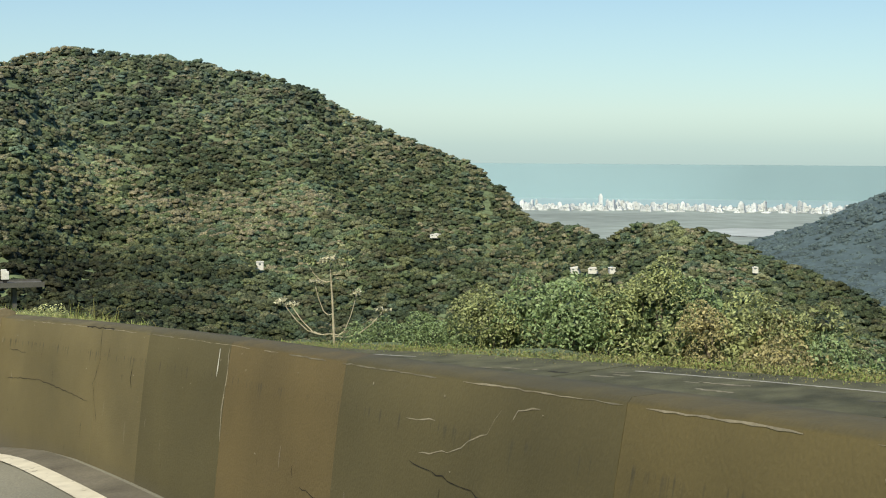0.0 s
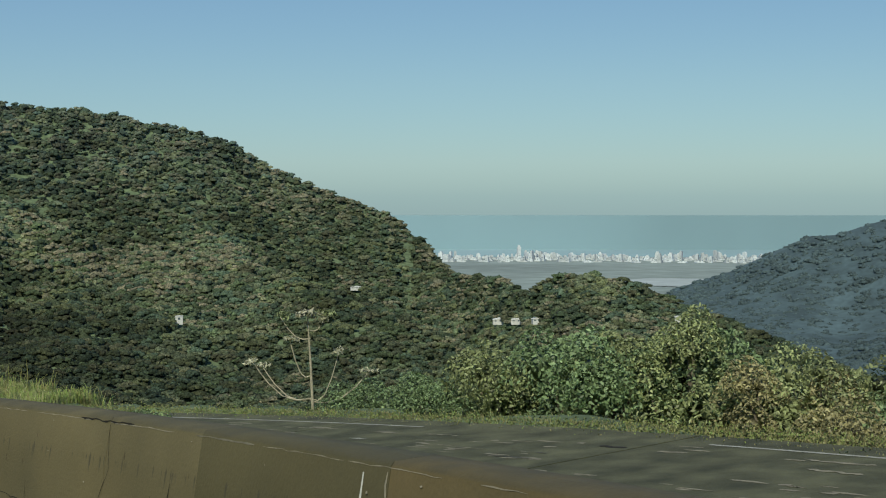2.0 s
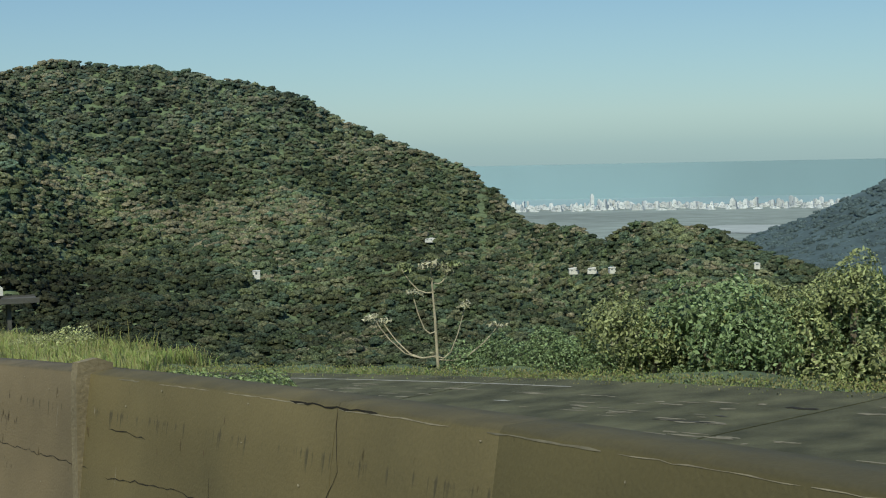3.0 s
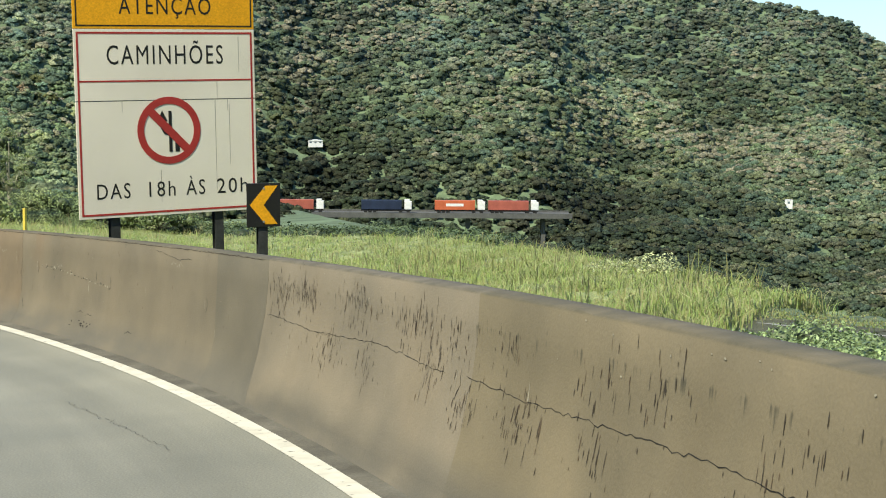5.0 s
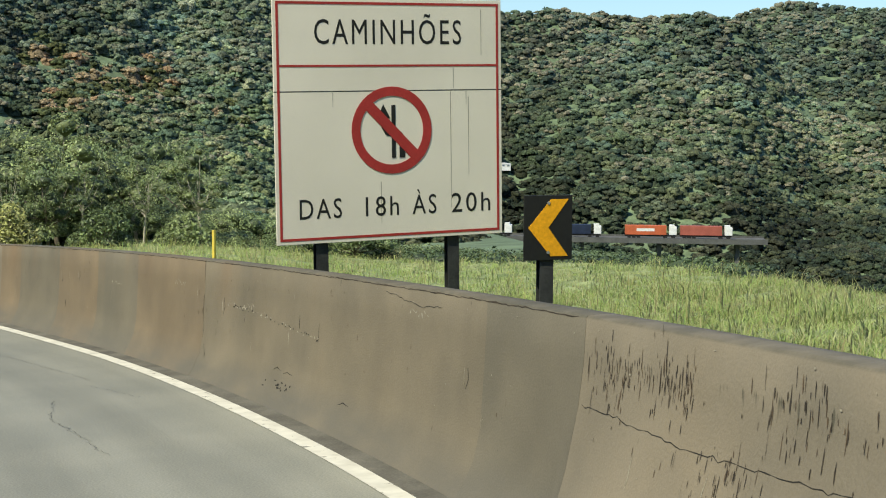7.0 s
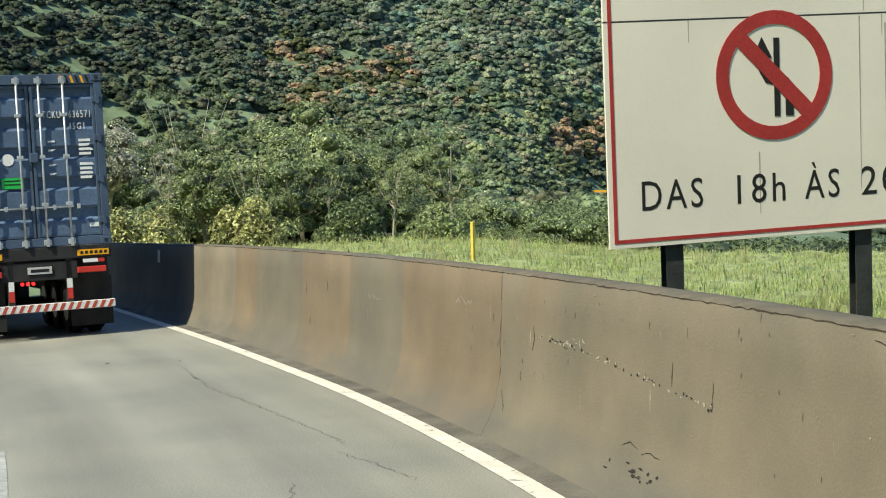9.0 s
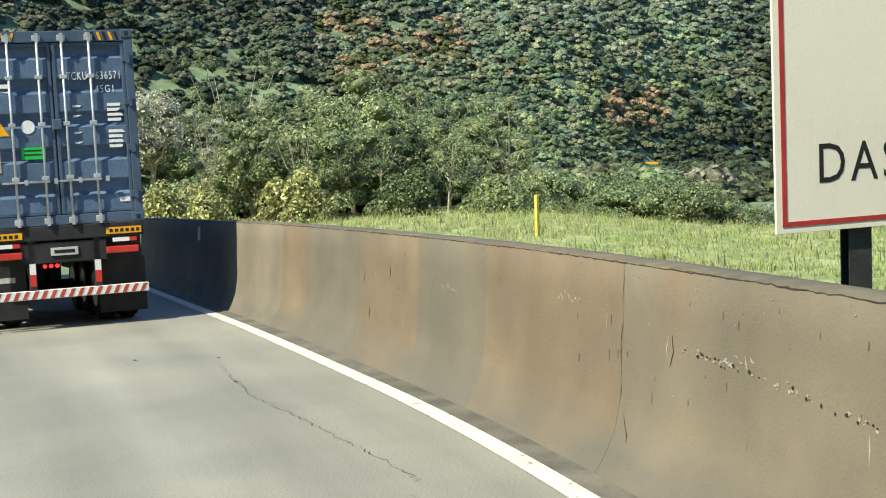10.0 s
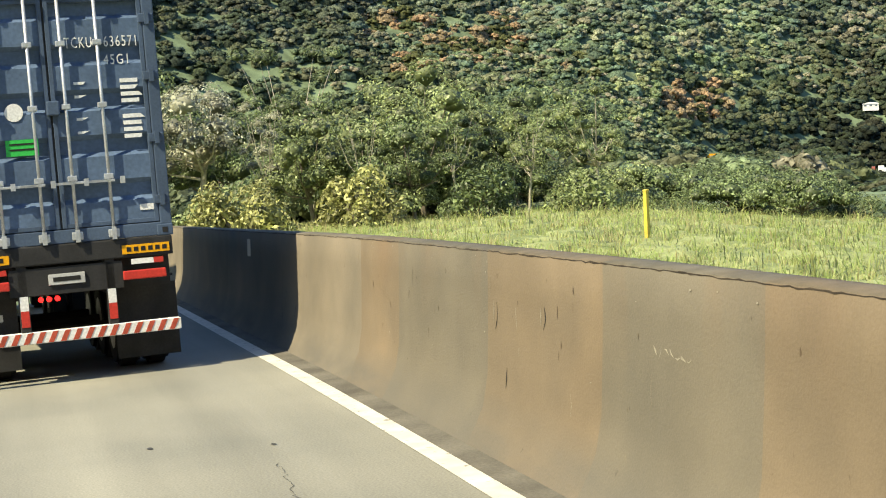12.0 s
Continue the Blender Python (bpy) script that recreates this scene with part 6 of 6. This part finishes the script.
def container_lorry(m):
    """x to the right, y forward, z up; the doors are at y = 0."""
    e = empty("container_lorry", m, "dark blue shipping container on a semi-trailer lorry", "lorry")
    zb, zt, L, hw = 1.55, 4.446, 12.19, 1.219
    # the box
    bm = bmesh.new()
    for x in (-hw, hw - 0.13):
        box(bm, x, x + 0.13, 0, 0.16, zb, zt, bevel=0.012)
        box(bm, x, x + 0.13, L - 0.16, L, zb, zt, bevel=0.012)
    box(bm, -hw, hw, 0.0, 0.12, zt - 0.17, zt - 0.003, bevel=0.01)
    box(bm, -hw, hw, 0.0, 0.16, zb, zb + 0.15, bevel=0.01)
    box(bm, -hw, hw, L - 0.12, L, zb, zt)
    for x in (-hw, hw - 0.08):
        box(bm, x, x + 0.08, 0.16, L - 0.1, zb, zb + 0.16)
        box(bm, x, x + 0.08, 0.16, L - 0.1, zt - 0.1, zt - 0.004)
    part("container_frame", bm, M_DARKBLUE, e, "dark blue steel frame with corner castings")
    bm = bmesh.new()
    n = 44
    for side in (-1, 1):
        xo = side * (hw - 0.015)
        pr = []
        for i in range(n):
            y = 0.16 + (L - 0.3) * i / n
            st = (L - 0.3) / n
            pr += [(xo, y), (xo, y + 0.35 * st), (xo - side * 0.036, y + 0.55 * st), (xo - side * 0.036, y + 0.85 * st)]
        a = [bm.verts.new((x, y, zb + 0.15)) for x, y in pr]
        b = [bm.verts.new((x, y, zt - 0.09)) for x, y in pr]
        for i in range(len(pr) - 1):
            bm.faces.new((a[i], a[i + 1], b[i + 1], b[i]))
    part("side_wall", bm, M_BLUE, e, "corrugated blue side walls")
    part("roof", boxed(-hw + 0.03, hw - 0.03, 0.1, L - 0.1, zt - 0.05, zt - 0.02), M_BLUE, e)
    part("floor", boxed(-hw + 0.03, hw - 0.03, 0.17, L - 0.1, zb + 0.02, zb + 0.13), M_CHAS, e)
    for x in (-hw, hw - 0.17):
        for z in (zb, zt - 0.12):
            cast = boxed(x - 0.004, x + 0.174, -0.012, 0.19, z - 0.004, z + 0.124, bevel=0.012)
            c = part("corner_casting", cast, M_DARKBLUE, e)
            part("casting_hole", boxed(x + 0.055, x + 0.115, -0.016, -0.011, z + 0.03, z + 0.09), M_CHAS, c, "dark casting hole")
    for sgn in (-1, 1):
        for i in range(6):
            x0 = sgn * (hw - 0.2) - sgn * i * 0.085
            q = [(x0, zt - 0.155), (x0 - sgn * 0.04, zt - 0.155), (x0 - sgn * 0.08, zt - 0.03), (x0 - sgn * 0.04, zt - 0.03)]
            part("hazard_stripe", slab(bmesh.new(), q, -0.006, -0.001), M_AMBER if i % 2 else M_BLACK, e)
    # doors
    dz0, dz1 = zb + 0.16, zt - 0.18
    for side in (-1, 1):
        x0, x1 = (-hw + 0.135, -0.012) if side < 0 else (0.012, hw - 0.135)
        door = part("door", corrugated(bmesh.new(), x0, x1, dz0, dz1, 5, 0.028, 0.062), M_BLUE, e, "blue door with pressed horizontal folds")
        bm = bmesh.new()
        for a, b in ((x0, x0 + 0.05), (x1 - 0.05, x1)):
            box(bm, a, b, 0.015, 0.07, dz0, dz1, bevel=0.006)
        for a, b in ((dz0, dz0 + 0.05), (dz1 - 0.05, dz1)):
            box(bm, x0, x1, 0.02, 0.07, a, b, bevel=0.006)
        part("door_frame", bm, M_DARKBLUE, door)
        part("door_gasket", boxed(x1 if side < 0 else x0 - 0.012, x1 + 0.012 if side < 0 else x0, 0.03, 0.06, dz0, dz1), M_CHAS, door, "black rubber gasket")
        rods = (-0.63, -0.2) if side < 0 else (0.16, 0.56)
        for xr in rods:
            r = part("lock_rod", rod(bmesh.new(), (xr, -0.022, zb + 0.03), (xr, -0.022, zt - 0.06), 0.019, n=10), M_ROD, door, "zinc locking rod", True)
            for z in (zb + 0.07, zt - 0.11):
                part("cam_keeper", box(boxed(xr - 0.06, xr + 0.06, -0.05, 0.0, z - 0.045, z + 0.045, bevel=0.01), xr - 0.025, xr + 0.025, -0.065, -0.05, z - 0.07, z + 0.07), M_ROD, r)
            for z in (dz0 + 0.55, dz0 + 1.35, dz0 + 2.05):
                part("rod_bracket", boxed(xr - 0.05, xr + 0.05, -0.045, 0.03, z - 0.03, z + 0.03, bevel=0.008), M_ROD, r)
            zh = dz0 + 0.5
            bm = boxed(xr - 0.03, xr + 0.4 if xr in (-0.63, 0.16) else xr + 0.06, -0.06, -0.04, zh - 0.014, zh + 0.014, bevel=0.005)
            box(bm, xr - 0.2, xr + 0.02, -0.06, -0.04, zh - 0.014, zh + 0.014)
            box(bm, xr + 0.12, xr + 0.17, -0.07, -0.03, zh - 0.04, zh + 0.04)
            part("lock_handle", bm, M_ROD, r)
        for z in (dz0 + 0.25, dz0 + 0.95, dz0 + 1.65, dz0 + 2.3):
            xh = side * (hw - 0.09)
            part("hinge", box(boxed(xh - 0.09, xh + 0.08, -0.012, 0.01, z - 0.05, z + 0.05, bevel=0.008), xh - 0.02, xh + 0.03, -0.03, 0.0, z - 0.07, z + 0.07), M_DARKBLUE, door)
    part("lock_box", boxed(-0.05, 0.09, -0.06, 0.02, zb + 1.42, zb + 1.58, bevel=0.015), M_DARKBLUE, e)
    # markings
    f = -0.002 + 0.026
    slabbed = lambda pts: slab(bmesh.new(), pts, f - 0.004, f)
    part("warning_sticker", slabbed([(-0.97, zb + 1.36), (-0.67, zb + 1.36), (-0.82, zb + 1.6)]), M_AMBER, e, "amber warning triangle")
    part("round_sticker", rod(bmesh.new(), (-0.4, f - 0.004, zb + 1.48), (-0.4, f, zb + 1.48), 0.1, n=20), M_WHITE, e, "round white sticker")
    part("tan_sticker", slabbed([(-1.05, zb + 0.82), (-0.82, zb + 0.82), (-0.82, zb + 1.14), (-1.05, zb + 1.14)]), M_TANST, e, "faded tan sticker")
    gr = part("green_sticker", slabbed([(-0.52, zb + 1.0), (-0.17, zb + 1.0), (-0.17, zb + 1.18), (-0.52, zb + 1.18)]), M_GREEN, e, "bright green sticker")
    for z in (1.06, 1.12):
        part("sticker_bar", slab(bmesh.new(), [(-0.48, zb + z), (-0.21, zb + z), (-0.21, zb + z + 0.02), (-0.48, zb + z + 0.02)], f - 0.007, f - 0.0045), M_BLACK, gr)
    lg = part("shipping_mark", slabbed([(-1.05, zb + 2.06), (-0.62, zb + 2.06), (-0.62, zb + 2.12), (-1.05, zb + 2.12)]), M_WHITE, e, "white carrier mark")
    part("mark_swoosh", slabbed([(-0.95, zb + 2.17), (-0.85, zb + 2.22), (-0.72, zb + 2.22), (-0.85, zb + 2.2)]), M_WHITE, lg)
    part("mark_swoosh", slabbed([(-0.78, zb + 2.02), (-0.66, zb + 1.99), (-0.6, zb + 2.03), (-0.68, zb + 2.01)]), M_WHITE, lg)
    for txt, x, w in (("TCKU", 0.36, 0.3), ("636571", 0.83, 0.36), ("1", 1.06, 0.03)):
        lettering("container_code", txt, 0.17, x, f, zb + 2.16, M_WHITE, e, w)
    lettering("size_code", "45G1", 0.16, 0.77, f, zb + 1.96, M_WHITE, e, 0.27)
    g_ = random.Random(9)
    for i in range(8):
        z = zb + 1.75 - i * 0.075 - (0.1 if i > 3 else 0)
        part("data_bar", slabbed([(0.78, z), (0.78 + g_.uniform(0.14, 0.26), z), (0.98, z + 0.045), (0.78, z + 0.045)]), M_WHITE, e)
        if i % 2 == 0:
            part("data_bar", slabbed([(0.27, z), (0.27 + g_.uniform(0.05, 0.2), z), (0.4, z + 0.03), (0.27, z + 0.03)]), M_WHITE, e)
    part("white_label", slabbed([(0.88, zb + 0.3), (1.06, zb + 0.3), (1.06, zb + 0.37), (0.88, zb + 0.37)]), M_WHITE, e)
    for y0, y1, z0, z1 in ((2.2, 3.0, 3.1, 3.25), (4.2, 6.8, 2.5, 3.1), (7.4, 8.2, 2.6, 3.0)):
        part("side_mark", boxed(-hw - 0.012, -hw - 0.006, y0, y1, z0, z1), M_WHITE, e, "white painted mark")
    # trailer
    part("rear_beam", boxed(-1.2, 1.2, -0.02, 0.2, 1.33, 1.545, bevel=0.015), M_CHAS, e)
    for x in (-0.5, 0.5):
        part("chassis_rail", boxed(x - 0.07, x + 0.07, 0.2, 12.0, 0.95, 1.54), M_CHAS, e)
    for x0, x1 in ((-1.16, -0.6), (0.63, 1.16)):
        pl = part("amber_plate", boxed(x0, x1, -0.03, -0.021, 1.37, 1.47), M_AMBER, e, "amber reflective plate")
        for k in range(6):
            part("plate_bar", boxed(x0 + 0.05 + k * 0.08, x0 + 0.1 + k * 0.08, -0.033, -0.031, 1.395, 1.445), M_BLACK, pl)
    for x0, x1 in ((-1.1, -0.62), (0.62, 1.1)):
        part("tail_lamp", boxed(x0, x1, -0.05, 0.05, 1.08, 1.18, bevel=0.012), M_REFL, e, "red tail lamp")
        part("reflector", boxed(x0 + 0.1, x0 + 0.35, -0.026, -0.021, 1.25, 1.31), M_WHITE, e, "white reflective strip")
        part("reflector", boxed(x0 + 0.35, x1 - 0.02, -0.026, -0.021, 1.25, 1.31), M_REFL, e, "red reflective strip")
    # added panel and mudguards: they darken the open, sunlit gap under the container
    part("shade_panel", boxed(-1.18, 1.18, 0.24, 0.26, 0.98, 1.5), M_CHAS, e, "added dark panel in place of the shade under the container")
    for x in (-0.89, 0.89):
        part("mudguard", boxed(x - 0.36, x + 0.36, 0.5, 4.4, 1.06, 1.09), M_CHAS, e, "black plastic mudguard")
    part("lamp_bar", boxed(-0.62, 0.62, 0.0, 0.08, 1.0, 1.3), M_CHAS, e)
    pl = part("number_plate", boxed(-0.2, 0.2, -0.02, -0.001, 1.1, 1.22, bevel=0.004), M_PLATE, e, "pale number plate")
    part("plate_bar", boxed(-0.15, 0.15, -0.023, -0.0205, 1.135, 1.185), M_BLACK, pl)
    for x in (-0.12, -0.03, 0.06):
        part("brake_lamp", rod(bmesh.new(), (x - 0.18, -0.02, 0.95), (x - 0.18, 0.01, 0.95), 0.03, n=12), M_LAMP, e, "lit red brake lamp")
    for x in (-0.48, 0.48):
        leg = part("bumper_leg", boxed(x - 0.055, x + 0.055, 0.0, 0.12, 0.6, 1.5, bevel=0.01), M_CHAS, e)
        part("reflector", boxed(x - 0.045, x + 0.045, -0.006, -0.001, 0.84, 1.0), M_WHITE, leg, "white reflective strip")
        part("reflector", boxed(x - 0.045, x + 0.045, -0.006, -0.001, 0.66, 0.84), M_REFL, leg, "red reflective strip")
    bump = part("underrun_bumper", boxed(-1.22, 1.22, -0.03, 0.1, 0.47, 0.6, bevel=0.008), M_WHITE, e, "white bumper bar with red diagonal stripes")
    for i in range(18):
        x = -1.2 + i * 0.134
        part("stripe", slab(bmesh.new(), [(x, 0.475), (x + 0.06, 0.475), (x + 0.12, 0.595), (x + 0.06, 0.595)], -0.034, -0.0305), M_STRIPE, bump)
    # flaps made broad and low: dark shapes for the undercarriage's shade
    for x in (-0.9, 0.9):
        fl = part("mud_flap", boxed(x - 0.36, x + 0.36, 0.42, 0.44, 0.16, 1.0), M_CHAS, e)
        if x < 0:
            part("flap_bar", boxed(x - 0.2, x + 0.2, 0.414, 0.419, 0.72, 0.8), M_PLATE, fl)
    tyre = bmesh.new()
    rod(tyre, (-0.14, 0, 0), (0.14, 0, 0), 0.5, n=24)
    bmesh.ops.bevel(tyre, geom=[ed_ for ed_ in tyre.edges if len(ed_.link_faces) == 2 and any(len(f_.verts) > 6 for f_ in ed_.link_faces)], offset=0.05, segments=2, affect="EDGES")
    wheel = part("wheel", tyre, M_TYRE, e)
    rims = part("rim", rod(bmesh.new(), (-0.143, 0, 0), (0.143, 0, 0), 0.28, n=18), M_GALV, wheel)
    first = True
    for y in (1.2, 2.45, 3.7, 10.6, 11.9, 15.0):
        for x in (-1.06, -0.72, 0.72, 1.06):
            if first:
                wheel.location = (x, y, 0.5)
                first = False
                continue
            w2, r2 = wheel.copy(), rims.copy()
            for o in (w2, r2):
                scene.collection.objects.link(o)
            w2.location, r2.parent = (x, y, 0.5), w2
    for y in (1.2, 2.45, 3.7):
        part("axle", rod(bmesh.new(), (-0.9, y, 0.5), (0.9, y, 0.5), 0.07), M_CHAS, e)
    part("side_guard", boxed(-1.2, -1.14, 4.6, 9.6, 0.55, 1.1, bevel=0.01), M_CHAS, e)
    part("side_guard", boxed(1.14, 1.2, 4.6, 9.6, 0.55, 1.1, bevel=0.01), M_CHAS, e)
    part("side_strip", boxed(-1.225, -1.221, 1.0, 11.0, 1.58, 1.64), M_AMBER, e, "amber side reflective strip")
    part("tractor_frame", boxed(-0.45, 0.45, 11.0, 16.2, 0.7, 0.95), M_CHAS, e)
    cab = box(boxed(-1.22, 1.22, 13.6, 15.9, 0.7, 3.3, bevel=0.12), -1.1, 1.1, 13.6, 15.4, 3.2, 3.9, bevel=0.15)
    cab = part("tractor_cab", cab, M_WHITE, e, "white tractor cab")
    part("cab_window", boxed(-1.1, 1.1, 15.885, 15.91, 1.9, 2.9), M_GLASS, cab)
    return e


container_lorry(on_road(-21.86, 10.12, 65.3))

# ---- orange lorry further on ----
M_ORCAB = mat("cab_orange", (0.62, 0.16, 0.04), 0.45, 1.5, 0.12, bump=0.02)
M_TANK = mat("tank_maroon", (0.2, 0.06, 0.04), 0.45, 1.2, 0.2, bump=0.02)
ot = empty("orange_lorry", on_road(-54.3, 21.6, 66), "orange lorry with a maroon tank body in the far lane", "lorry")
b = bmesh.new()
rod(b, (-0.4, -7.5, 2.2), (-0.4, -0.6, 2.2), 1.05, n=24)
part("tank", b, M_TANK, ot, "maroon cylindrical tank", True)
part("chassis", boxed(-1.2, 1.2, -7.6, 2.6, 0.8, 1.1), M_CHAS, ot)
cab = part("cab", box(boxed(-1.22, 1.22, 0.0, 2.4, 0.9, 3.2, bevel=0.14), -1.1, 1.1, 0.2, 2.0, 3.1, 3.45, bevel=0.1), M_ORCAB, ot)
part("rear_window", boxed(0.2, 1.0, -0.02, 0.03, 2.0, 2.9, bevel=0.01), M_GLASS, cab)
part("tail_lamp", boxed(0.6, 0.95, -7.66, -7.6, 0.9, 1.05), M_LAMP, ot, "lit red tail lamp")
part("bumper", boxed(-1.2, 1.2, -7.7, -7.61, 0.45, 0.6), M_WHITE, ot)
for y in (-6.4, -5.1, 1.4):
    for x in (-1.1, 0.8):
        part("wheel", rod(bmesh.new(), (x, y, 0.5), (x + 0.3, y, 0.5), 0.5, n=18), M_TYRE, ot)

# ---- overhead sign boards beyond it ----
gm = on_road(-78.3, 34.6, 64)
gm.translation.z = -1.3
gantry = empty("overhead_sign", gm, "yellow overhead warning boards on steel posts", "road sign")
part("board", boxed(-0.55, 3.3, -0.05, 0.05, 0.0, 2.35, bevel=0.03), M_AMBER, gantry)
part("board", boxed(-4.6, -0.65, -0.05, 0.05, 0.0, 2.35, bevel=0.03), M_AMBER, gantry)
part("white_field", boxed(-4.2, -0.72, -0.07, -0.051, 0.12, 1.6), M_CREAM, gantry, "white text field")
for txt, x, z, w in (("SOB", 0.35, 1.6, 0.95), ("UT", 1.0, 0.95, 0.6), ("FARÓ", 0.4, 0.25, 1.2)):
    lettering("board_text", txt, 0.55, x, -0.055, z, M_BLACK, gantry, w)
for txt, z in (("AÇÃO", 1.0), ("NICA", 0.35)):
    lettering("board_text", txt, 0.5, -1.45, -0.075, z, M_BLACK, gantry, 1.3)
for x in (-4.0, 2.8):
    part("post", rod(bmesh.new(), (x, 0.2, -7.5), (x, 0.2, 2.3), 0.16), M_GALV, gantry)
